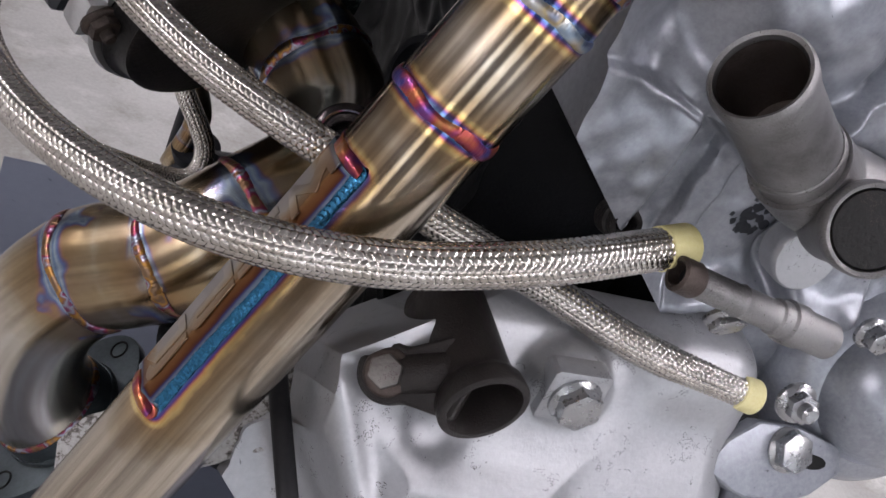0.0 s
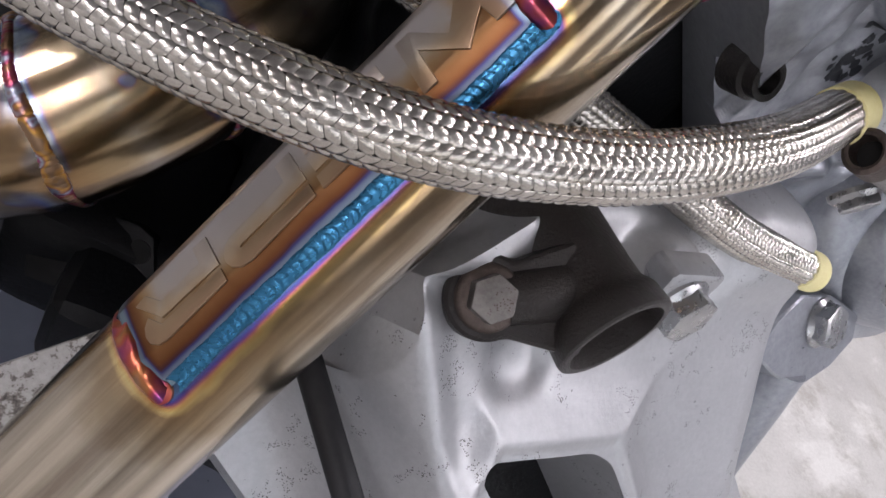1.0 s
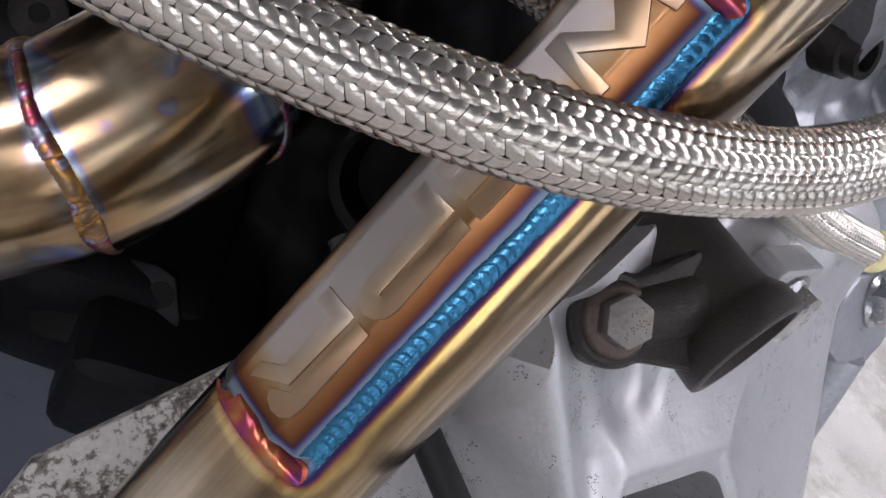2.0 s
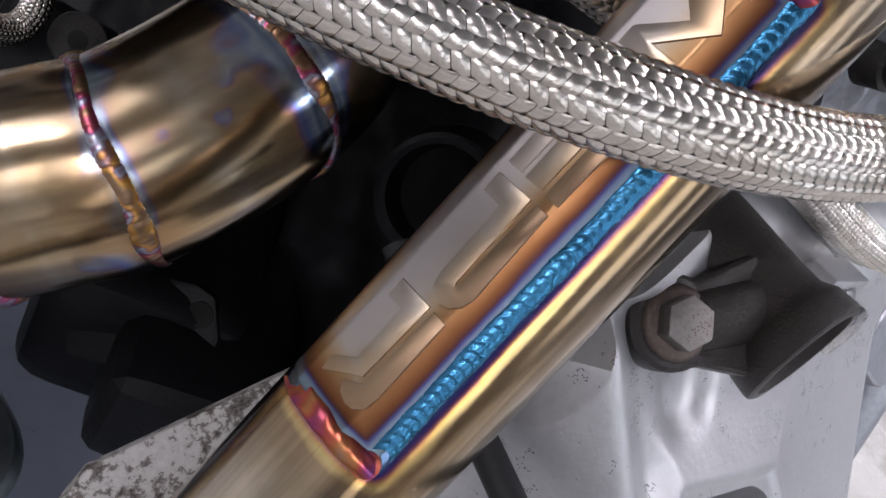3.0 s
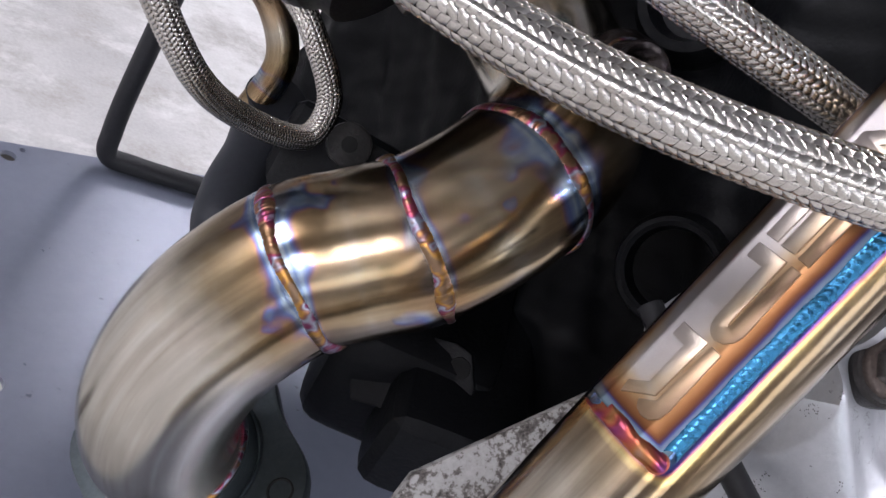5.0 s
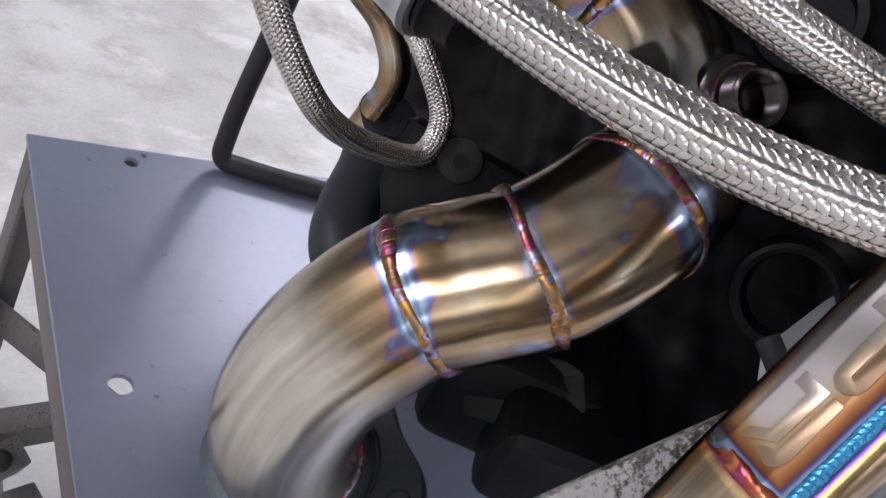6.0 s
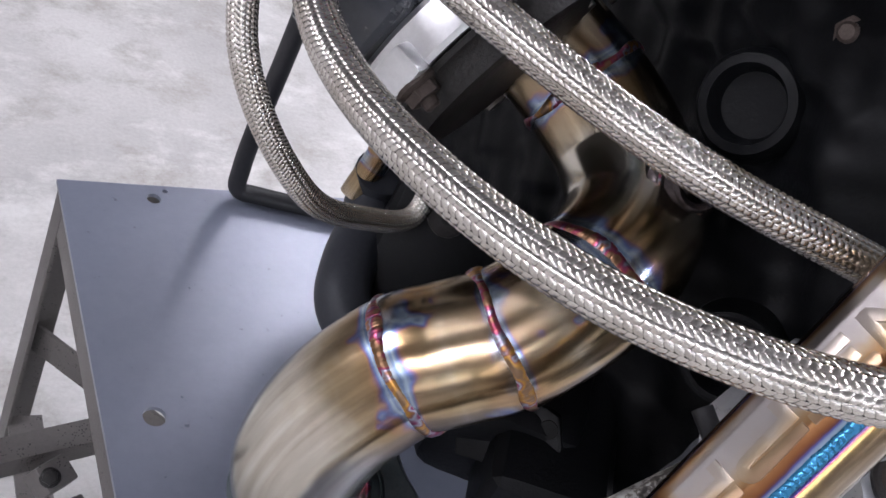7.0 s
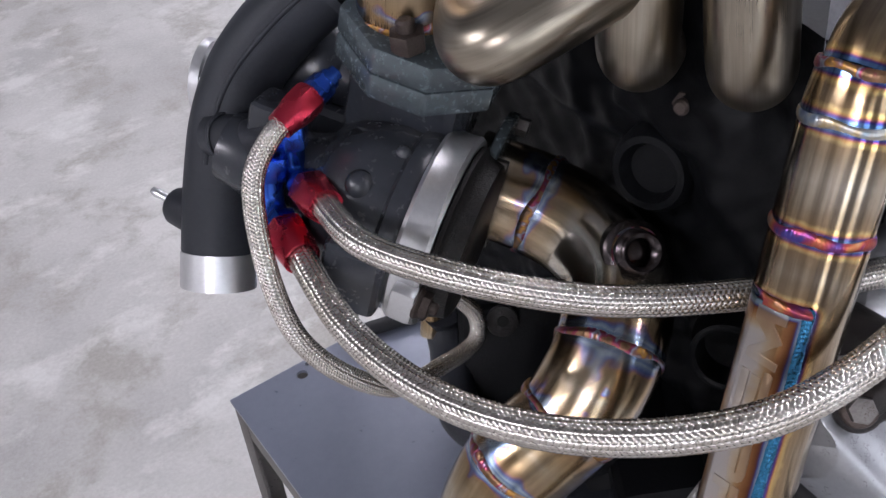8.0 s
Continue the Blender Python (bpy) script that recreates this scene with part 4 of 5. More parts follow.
def outlet_elbow():
    line = catmull(ELBOW, 0.0015)
    s = np.concatenate([[0], np.cumsum(np.linalg.norm(np.diff(line, axis=0), axis=1))])
    t = thing("outlet_elbow", ELBOW[-1], "polished stainless exhaust elbow welded from tinted sections", "pipe")
    tan = frames(line)[0]
    marks = [int(np.argmin(np.linalg.norm(line - V(*ELBOW[k]), axis=1))) for k in (2, 5, 6, 9)]
    steel_tube("tube", line, 0.0355, STEEL_BEND, t, [s[i] for i in marks], 144)
    for i, mat in zip(marks, (BEAD_MIX,) * 4):
        weld_ring("weld", line[i], tan[i], 0.0355, mat, t, 0.0030, 110, uneven=0.30)
    end, d = line[-1], tan[-1]
    cut_at = int(np.argmin(np.abs(s - (s[-1] - 0.014))))
    weld_ring("weld", line[cut_at], tan[cut_at], 0.0358, BEAD_MIX, t, 0.0030, 110, uneven=0.25)
    part("collar", tube_shape(line[cut_at:], 0.0374, 64), BLUED, t, "dark steel collar over the pipe end")
    weld_ring("weld", end, d, 0.0380, BLUED, t, 0.0030, 60, uneven=0.25)
    a = unit(V(0.0375, -0.035, 0.0125) - d * (V(0.0375, -0.035, 0.0125) @ d))
    m = frame_of(end + d * 0.001, a, np.cross(d, a))
    out = [(x * (1 + 0.12 * math.cos(4 * math.atan2(y, x))), y * (1 + 0.12 * math.cos(4 * math.atan2(y, x)))) for x, y in ring_outline(0.0575, 72)]
    flange = part("flange", prism_bm(out, 0.010, m, 0.0014), BLUED, t, "blued steel pipe flange with bolt holes")
    for k in range(4):
        q = np.array(m @ Vector((0.053 * math.cos(radians(90 * k)), 0.053 * math.sin(radians(90 * k)), -0.0004)))
        # black disc on the uncut flange, painted as the hole's shade
        part("bolt_hole", lathe_shape(q, d, [(0.002, 0.0066), (-0.0002, 0.0066), (-0.0006, 0.0058), (0.0006, 0.0052)], 28, True), HOLE_SHADE, flange)
    b0, bd = V(0.1770, 0.4560, 0.8000), unit(V(-0.20, -0.50, 0.42))
    bung = part("bung", lathe_shape(b0 - bd * 0.022, bd, [(0, 0.0205), (0.014, 0.0205), (0.016, 0.0185), (0.0175, 0.0150)], 44), THREAD_STEEL, t, "dark welded sensor bung")
    prof = []
    for k in range(7):
        prof += [(-0.006 + k * 0.0018, 0.0128), (-0.0051 + k * 0.0018, 0.0137)]
    prof += [(0.0072, 0.0128), (0.0078, 0.0120)]
    for k in range(8):
        prof += [(0.0070 - k * 0.0016, 0.0098), (0.0062 - k * 0.0016, 0.0090)]
    part("thread", lathe_shape(b0, bd, prof, 44, False), THREAD_STEEL, bung, "dark threaded steel sleeve")
    # black disc that closes the sleeve, its colour standing in for depth shade
    part("bore", lathe_shape(b0 - bd * 0.0055, bd, [(0, 0.0100), (0.0005, 0.0098)], 30), HOLE_SHADE, bung)
    weld_ring("weld", b0 - bd * 0.0062, bd, 0.0155, BEAD_MIX, bung, 0.0022)


outlet_elbow()


# ---- the turbocharger ----
def around(axis, deg, r):
    u1 = unit(np.cross(axis, (0, 0, 1)))
    u2 = np.cross(axis, u1)
    return (u1 * math.cos(radians(deg)) + u2 * math.sin(radians(deg))) * r


def turbocharger():
    ax = TA
    down = unit(V(-0.0593, -0.0431, 0.0034))
    # the housing's own axis runs beside TC, towards the camera's side
    c = TC + unit(down * 1.6 - np.cross(ax, down) * 0.8) * 0.013
    K = 0.85
    t = thing("turbocharger", c - ax * 0.05 - V(0, 0, 0.09), "dark cast turbocharger with a silver clamp band", "turbocharger")
    prof = [(0, 0.030), (0.004, 0.050), (0.016, 0.060), (0.030, 0.066), (0.045, 0.069), (0.055, 0.068), (0.058, 0.072), (0.066, 0.073), (0.070, 0.071)]
    part("turbine_housing", lathe_shape(c - ax * 0.082, ax, [(a, r * K) for a, r in prof], 72), BLACK_CAST, t)
    part("clamp_band", lathe_shape(c - ax * 0.012, ax, [(a, r * K) for a, r in [(0, 0.070), (0, 0.0745), (0.0025, 0.0765), (0.008, 0.0755), (0.013, 0.0755), (0.0185, 0.0765), (0.021, 0.0745), (0.021, 0.070)]], 96, False), CLAMP, t, "silver steel clamp band")
    part("outlet_adapter", lathe_shape(c + ax * 0.010, ax, [(a, r * K) for a, r in [(0, 0.070), (0.003, 0.0705), (0.005, 0.066), (0.009, 0.064), (0.016, 0.062), (0.018, 0.058), (0.019, 0.030)]], 72), DARK_CAST, t)
    fl = OUT - ax * 0.040
    part("outlet_flange", lathe_shape(fl, ax, [(0, 0.045), (0, 0.0525), (0.001, 0.0535), (0.006, 0.0535), (0.007, 0.0525), (0.007, 0.037)], 72), DULL_STEEL, t, "dark blued outlet flange")
    part("centre_housing", lathe_shape(c - ax * 0.150, ax, [(0, 0.024), (0.018, 0.028), (0.03, 0.026), (0.055, 0.030), (0.080, 0.040)], 56), BLACK_CAST, t)
    part("compressor_cover", lathe_shape(V(0.105, 0.6996, 0.8477), ax, [(-0.040, 0.020), (-0.039, 0.036), (-0.02, 0.040), (0, 0.041), (0.010, 0.038), (0.014, 0.032), (0.040, 0.028)], 56), BLACK_CAST, t)
    part("bearing_body", box_bm((0.060, 0.044, 0.050), frame_of(V(0.0909, 0.6752, 0.8154), ax, (0.1, 0.2, 1.0)), 0.010, 3), BLACK_CAST, t)
    part("oil_boss", box_bm((0.034, 0.030, 0.034), frame_of(c - ax * 0.118 + around(ax, 260, 0.030), ax, around(ax, 170, 1.0)), 0.005, 3), BLACK_CAST, t)
    # the clamp's lug and its bolt, under the band
    lug = TC + ax * 0.003 + down * 0.079
    m = frame_of(lug, ax, np.cross(down, ax))
    part("clamp_lug", box_bm((0.016, 0.024, 0.012), m, 0.003), CLAMP, t)
    hex_bolt("clamp_nut", TC + ax * 0.011 + down * 0.0745, ax, 0.0085, 0.008, 0.0105, RUST_BOLT, t, stud=0.004)
    part("housing_lug", box_bm((0.040, 0.050, 0.028), m @ Matrix.Translation((-0.035, 0.002, -0.008)), 0.008, 3), BLACK_CAST, t)
    # cast lumps on the housing
    for deg, back, r in ((308, 0.046, 0.008), (278, 0.030, 0.005)):
        q = c - ax * back + around(ax, deg, 0.050)
        part("cast_lump", lathe_shape(q, around(ax, deg, 1.0), [(0, r * 1.3), (0.005, r * 1.2), (0.0085, r), (0.011, r * 0.6), (0.0118, r * 0.15)], 24), BLACK_CAST, t)
    for deg in (15, 87, 159, 231, 303):
        hex_bolt("bolt", fl + ax * 0.007 + around(ax, deg, 0.0455), ax, 0.0070, 0.008, 0.0, BOLT, t)
    # the inlet, flanged to the manifold above
    up = unit(V(-0.04, 0.03, 1.0))
    neck = V(0.1205, 0.606, 0.877)
    m = frame_of(neck, ax, np.cross(up, ax))
    part("inlet_neck", box_bm((0.078, 0.074, 0.085), m @ Matrix.Translation((0, 0, -0.012)), 0.018, 4), BLACK_CAST, t)
    eight = [(-0.052, -0.022), (-0.018, -0.050), (0.018, -0.050), (0.052, -0.022), (0.052, 0.022), (0.018, 0.050), (-0.018, 0.050), (-0.052, 0.022)]
    part("inlet_flange", prism_bm(eight, 0.018, m @ Matrix.Translation((0, 0, 0.010)), 0.003), DULL_STEEL, t, "blued steel inlet flange")
    part("manifold_flange", prism_bm(eight, 0.018, m @ Matrix.Translation((0, 0, 0.0285)), 0.002), DULL_STEEL, t)
    for x, y in ((0.0, -0.039), (0.041, 0.0), (-0.041, 0.0), (0.0, 0.039)):
        hex_bolt("nut", np.array(m @ Vector((x, y, 0.0465))), up, 0.0115, 0.012, 0.0, RUST_BOLT, t, stud=0.0058)
    return neck, up


NECK, NECK_UP = turbocharger()


def exhaust_manifold():
    t = thing("exhaust_manifold", (0.12, 0.53, 0.93), "satin stainless exhaust manifold of bent tubes", "manifold")
    base = NECK + NECK_UP * 0.0465
    steel_tube("collector", catmull([base, base + V(0.004, 0.0, 0.03), base + V(0.012, 0.004, 0.075)], 0.002), 0.034, BRONZE, t, (0.004,), 72, "bronzed collector tube")
    weld_ring("weld", base + V(0.0, 0, 0.004), NECK_UP, 0.034, BEAD_MIX, t, 0.003)
    for pts, r in (
        ([(0.2364, 0.4727, 0.9953), (0.1714, 0.4809, 0.9791), (0.1154, 0.4848, 0.9673), (0.0962, 0.4939, 0.9584), (0.1028, 0.519, 0.9519), (0.1317, 0.554, 0.9579), (0.1615, 0.5849, 0.9756)], 0.0212),
        ([(0.186, 0.489, 1.01), (0.1805, 0.477, 0.965), (0.183, 0.4775, 0.9330), (0.210, 0.497, 0.914), (0.2741, 0.545, 0.903)], 0.0230),
        ([(0.212, 0.437, 1.02), (0.2045, 0.424, 0.974), (0.2090, 0.4210, 0.938), (0.240, 0.442, 0.918), (0.3166, 0.489, 0.904)], 0.0235),
    ):
        steel_tube("runner", catmull(pts, 0.002), r, STEEL_RUNNER, t, (), 96)


exhaust_manifold()


def intake_elbow():
    t = thing("intake_elbow", (-0.0218, 0.671, 0.7431), "black coated intake elbow with a bare aluminium end", "pipe")
    pts = [(-0.0217, 0.6712, 0.7434), (-0.0068, 0.6858, 0.7773), (0.0061, 0.6948, 0.806), (0.0208, 0.7015, 0.8366), (0.0411, 0.7017, 0.869), (0.064, 0.6903, 0.8976), (0.0882, 0.6719, 0.9248), (0.1141, 0.654, 0.9459)]
    line = catmull(pts, 0.002)
    d = unit(line[0] - line[5])
    part("tube", tube_shape(line[5:], 0.0265, 56), RUBBER, t)
    part("pipe_end", pipe_shape(np.array([line[0] - d * (0.014 - k * 0.002) for k in range(14)]), 0.0272, 0.0018, 64), BRUSHED, t, "bare aluminium pipe end")
    part("stub", tube_shape(catmull([(0.0052, 0.6898, 0.8387), (0.0147, 0.6627, 0.8454), (0.0267, 0.6222, 0.8542)], 0.002), 0.0150, 40), RUBBER, t)
    # welded seams where the tube's two halves and its stub meet
    t_, n_, b_ = frames(line)
    side = [unit(V(-0.75, -0.62, 0.25) - k * (V(-0.75, -0.62, 0.25) @ k)) for k in t_]
    part("seam", tube_shape(np.array([line[i] + side[i] * 0.0262 for i in range(40, len(line) - 4)]), 0.0017, 10), RUBBER, t)
    weld_ring("seam", V(0.0089, 0.6783, 0.8419), V(0.0151, -0.0438, 0.0122), 0.0156, RUBBER, t, 0.0022, 60)
    part("outlet_flange", lathe_shape(line[-14], t_[-14], [(0, 0.0270), (0.0005, 0.0335), (0.007, 0.0345), (0.008, 0.0270)], 48), RUBBER, t)
    ax = unit(V(-0.55, 0.62, 0.1))
    part("side_port", lathe_shape(V(0.042, 0.7235, 0.8482), ax, [(0, 0.0255), (0.018, 0.0255), (0.019, 0.028), (0.026, 0.028), (0.027, 0.0265), (0.027, 0.024), (0.01, 0.023)], 56, False), BRUSHED, t, "bare aluminium side port")
    b, e = V(-0.0222, 0.7051, 0.776), V(-0.0344, 0.7406, 0.7789)
    w = unit(e - b)
    part("nipple_boss", lathe_shape(b, w, [(-0.012, 0.0150), (0.010, 0.0145), (0.014, 0.0125), (0.016, 0.006)], 32), RUBBER, t)
    part("nipple", lathe_shape(b + w * 0.014, w, [(0, 0.0032), (0.016, 0.0032), (0.019, 0.0040), (0.024, 0.0030), (0.025, 0.0018)], 24), BRUSHED, t, "bare aluminium hose nipple")


intake_elbow()


def oil_drain():
    t = thing("oil_drain", (0.0877, 0.5326, 0.6288), "black rubber drain hose with a bronzed steel tube", "pipe")
    part("rubber_hose", rod_shape([(0.1311, 0.6194, 0.6518), (0.1337, 0.6224, 0.6346), (0.1277, 0.6056, 0.6208), (0.1089, 0.5748, 0.6113), (0.1006, 0.5503, 0.6038), (0.1126, 0.5269, 0.5888)], 0.0175, 40), RUBBER, t)
    line = catmull([(0.1187, 0.6192, 0.6305), (0.1270, 0.6261, 0.6714), (0.1143, 0.6383, 0.6954), (0.0936, 0.6454, 0.7101), (0.0739, 0.6506, 0.7251), (0.0620, 0.6552, 0.7452), (0.0500, 0.6500, 0.785)], 0.002)
    steel_tube("tube", line, 0.0092, BRONZE, t, (0.028,), 48)


oil_drain()


# ---- the engine ----
def engine_block():
    t = thing("engine_block", (0.45, 0.60, 0.50), "black painted engine block with cast bosses and bolts", "engine")
    m = frame_of((0.222, 0.33, 0.56), (0, 1, 0), (0, 0, -1))
    us = np.linspace(0.056, 0.44, 154)
    vs = np.linspace(-0.40, 0.07, 188)

    def height(U, W):
        h = -0.012 * step(W + 0.33, 0.01) * 0
        h += 0.008 * plateau(U, W, 0.10, 0.20, -0.335, -0.295, 0.010)
        h += 0.010 * bell(np.hypot(U - 0.105, W + 0.285), 0.022)
        h += 0.006 * bell(U - 0.24, 0.012) * step(-0.10 - W, 0.02)
        h += 0.007 * plateau(U, W, 0.02, 0.14, -0.11, -0.02, 0.012)
        h -= 0.018 * plateau(U, W, 0.19, 0.40, -0.26, -0.02, 0.02)
        h -= 0.06 * np.clip((W + 0.01) / 0.08, 0, 1) ** 2
        h += 0.0026 * np.sin(U * 95 + W * 30) * np.sin(W * 80 - U * 20) + 0.0012 * np.sin(U * 190 - W * 60) * np.sin(W * 210)
        return h

    height_sheet(m, us, vs, height, -0.10, BLACK_PAINT, "side_wall", t)
    part("core_body", box_bm((0.24, 0.36, 0.38), Matrix.Translation((0.445, 0.575, 0.74)), 0.012), BLACK_PAINT, t)
    # cored port with a raised rim
    ax = unit(V(-0.92, -0.30, 0.20))
    q = V(0.205, 0.482, 0.832)
    part("core_port", lathe_shape(q - ax * 0.023, ax, [(0, 0.030), (0.016, 0.028), (0.022, 0.0245), (0.0225, 0.020), (0.012, 0.0165), (0.011, 0.004)], 48), BLACK_PAINT, t)
    hex_bolt("stud_nut", V(0.222, 0.470, 0.884), ax, 0.0085, 0.007, 0.011, RUST_BOLT, t, stud=0.005)
    # lower port behind the pipe
    ax2 = unit(V(-0.80, -0.45, 0.30))
    q = V(0.196, 0.392, 0.750)
    part("hose_port", lathe_shape(q - ax2 * 0.02, ax2, [(0, 0.026), (0.018, 0.0235), (0.026, 0.0225), (0.027, 0.0205), (0.026, 0.0185), (0.004, 0.0175)], 48, False), BLACK_PAINT, t)
    # drilled ear under the elbow
    e = V(0.1655, 0.4230, 0.6496)
    ear_ax = unit(V(-0.75, -0.50, 0.42))
    a = unit(np.cross(ear_ax, (0, 0, 1)))
    mm = frame_of(e - ear_ax * 0.006, a, np.cross(ear_ax, a))
    ear = part("drilled_ear", prism_bm([(0.0417, 0.0313), (0.026, 0.0068), (0.0177, -0.0036), (0.0082, -0.0083), (-0.0004, -0.0089), (-0.0116, 0.003), (-0.0148, 0.0123), (-0.013, 0.0268), (0.0023, 0.0478), (0.0166, 0.0391), (0.0305, 0.0458)], 0.008, mm, 0.0016), BLACK_PAINT, t, "flat black plate with a drilled ear")
    # the ear is not drilled: a black disc paints the shaded hole
    part("drilled_hole", lathe_shape(e + ear_ax * 0.0021, ear_ax, [(0, 0.0052), (0.0005, 0.0050), (0.0006, 0.001)], 24), HOLE_SHADE, ear)
    part("lower_cover", box_bm((0.085, 0.095, 0.085), frame_of((0.178, 0.470, 0.618), (0.82, -0.55, 0.1), (0.5, 0.8, 0.2)), 0.020, 4), BLACK_PAINT, t)
    part("lower_cover", box_bm((0.07, 0.10, 0.06), frame_of((0.185, 0.432, 0.620), (0.85, -0.5, 0.1), (0.5, 0.8, 0.2)), 0.014, 3), BLACK_PAINT, t)
    # mount casting between the drain hose and the elbow, with the lifting ear on its face
    g = V(0.156, 0.572, 0.661)
    ex = unit(V(0.8, -0.5, 0))
    en = unit(np.cross(ex, unit(V(0.2, 0.4, 0.8))))
    part("mount_casting", box_bm((0.095, 0.097, 0.080), frame_of(g + ex * 0.0125 - np.cross(en, ex) * 0.0365 - en * 0.0435, ex, np.cross(en, ex)), 0.010, 3), BLACK_PAINT, t)
    part("lifting_ear", prism_bm(ring_outline(0.0125, 30), 0.006, frame_of(g, unit(V(0.8, -0.5, 0)), unit(V(0.2, 0.4, 0.8))), 0.001), DARK_CAST, t)
    # black disc on the solid ear in place of a shaded hole
    part("drilled_hole", lathe_shape(g + unit(np.cross(unit(V(0.8, -0.5, 0)), unit(V(0.2, 0.4, 0.8)))) * 0.0061, np.cross(unit(V(0.8, -0.5, 0)), unit(V(0.2, 0.4, 0.8))), [(0, 0.0045), (0.0003, 0.0043), (0.0004, 0.001)], 20), HOLE_SHADE, t)


engine_block()

SN, ST = unit(V(0, -0.76, 0.65)), unit(V(0, 0.65, 0.76))
SUMP = frame_of((0.286, 0.291, 0.774), (1, 0, 0), ST)


def sump_point(u, v, h=0.0):
    return V(0.286, 0.291, 0.774) + V(1, 0, 0) * u + ST * v + SN * h


def front_casting():
    t = thing("front_casting", (0.286, 0.31, 0.66), "silver painted engine casting with bosses and an opening", "engine cover")
    us = np.linspace(-0.165, 0.125, 242)
    vs = np.linspace(-0.135, 0.080, 180)

    def warp(U, W):
        top = np.interp(U, [-0.22, -0.14, -0.115, -0.085, -0.03, 0.13], [0.004, 0.008, 0.030, 0.048, 0.075, 0.08])
        return U + 0.9 * np.maximum(0, -0.024 - W), np.where(W > 0, W * top / 0.08, W)

    def height(U, W):
        q, q2 = U + 0.9 * W, U + 0.43 * W
        h = 0.0 * U
        # raised, rounded frame round the opening, dished towards it
        edge = np.minimum(np.minimum(U + 0.086 + 0.5 * np.maximum(0, -0.02 - W), -0.004 - U - 0.8 * np.minimum(0, W + 0.030)), -0.016 - W)
        h += 0.0090 * step(edge - 0.004, 0.022) - 0.0030 * step(edge - 0.013, 0.004)
        trough = np.where(W > 0.0, np.abs(U + 0.071), np.hypot(U + 0.071, W))
        h -= 0.0055 * step(0.0125 - trough, 0.009) * step(0.028 - W, 0.006)
        h += 0.007 * bell(q2 + 0.118, 0.010) * step(0.02 - W, 0.01)
        h -= 0.064 * step(-0.128 - q2, 0.016)
        h += 0.008 * plateau(U, W, -0.122, -0.080, 0.027, 0.050, 0.005)
        h += 0.013 * step(0.018 - np.hypot((U + 0.012) * 0.9, W - 0.032), 0.007)
        h += 0.012 * plateau(U, W, 0.030, 0.105, 0.030, 0.09, 0.02)
        h -= 0.050 * np.clip((U - 0.075) / 0.05, 0, 1) ** 2
        h -= 0.030 * np.clip((W - 0.050) / 0.03, 0, 1) ** 2
        h += 0.0002 * np.sin(U * 150) * np.sin(W * 170 + U * 60)
        return h

    def hole(G, W):
        near = np.abs(G + 0.0625) - 0.0335
        cut_off = (G < -0.120) & (W > -0.012 - 0.9 * np.maximum(0, -0.125 - G))
        return cut_off | (near < 0) & (W < -0.0335 - 0.004 * np.maximum(0, near + 0.006) / 0.006) & (W > -0.118)

    height_sheet(SUMP, us, vs, height, -0.078, SILVER_PAINT, "casting", t, "", hole, warp)
    # inside of the opening: an added black sheet stands in for its shade
    part("cavity", box_bm((0.15, 0.13, 0.004), SUMP @ Matrix.Translation((0.02, -0.085, -0.045)), 0.0), BLACK_PAINT, t, "added black sheet standing in for the shade inside the casting")
    pad = [(-0.0140, -0.014), (0.0140, -0.014), (0.0148, -0.012), (0.0148, 0.013), (0.0130, 0.0152), (-0.0130, 0.0152), (-0.0148, 0.013), (-0.0148, -0.012)]
    nut_axis = unit(V(0.05, -0.93, 0.10))
    p = V(0.272, 0.2960, 0.8030)
    part("pad", prism_bm(pad, 0.012, frame_of(p - nut_axis * 0.012, (1, 0, 0.05), np.cross(nut_axis, (1, 0, 0.05))), 0.0015, 2), SILVER_PAINT, t)
    hex_bolt("nut", p, nut_axis, 0.0112, 0.0090, 0.0126, ZINC, t, "bright plated hex bolt head")
    # drilled bracket at the casting's end
    lug = [(0.078, 0.006), (0.100, -0.004), (0.125, -0.010), (0.150, 0.000), (0.168, 0.014), (0.166, 0.028), (0.135, 0.035), (0.108, 0.034), (0.090, 0.022)]
    b = part("bracket", prism_bm(lug, 0.012, SUMP @ Matrix.Translation((0.0, -0.004, -0.014)), 0.0025, 3), GREY_PAINT, t)
    slot = [(0.146 + 0.010 * math.cos(a), 0.018 + 0.004 * math.sin(a)) for a in np.linspace(0, 2 * math.pi, 24, endpoint=False)]
    # thin black shape on the bracket, the slot's shade put into its colour
    part("slot", prism_bm(slot, 0.0006, SUMP @ Matrix.Translation((0, -0.004, -0.0021))), HOLE_SHADE, b)
    hex_bolt("bolt", sump_point(0.128, 0.018, -0.002), SN, 0.0110, 0.0090, 0.0122, ZINC, t)
    part("leg", lathe_shape(sump_point(0.118, -0.004, -0.010), V(0.05, -0.25, -1.0), [(0, 0.013), (0.02, 0.0145), (0.09, 0.018), (0.14, 0.024)], 40), GREY_PAINT, t)
    # speckled mounting flange that runs on behind the pipe
    a, e = V(0.1545, 0.3545, 0.7220), V(0.0845, 0.3480, 0.6770)
    x = unit(e - a)
    y = unit(V(0, -0.80, -0.60) - x * (V(0, -0.80, -0.60) @ x))
    fl = part("mounting_flange", prism_bm([(-0.04, 0.0), (0.085, 0.0), (0.10, 0.008), (0.105, 0.024), (0.095, 0.036), (-0.04, 0.040)], 0.010, frame_of(a, x, y), 0.0015), FLAKED, t, "speckled flaking alloy flange")
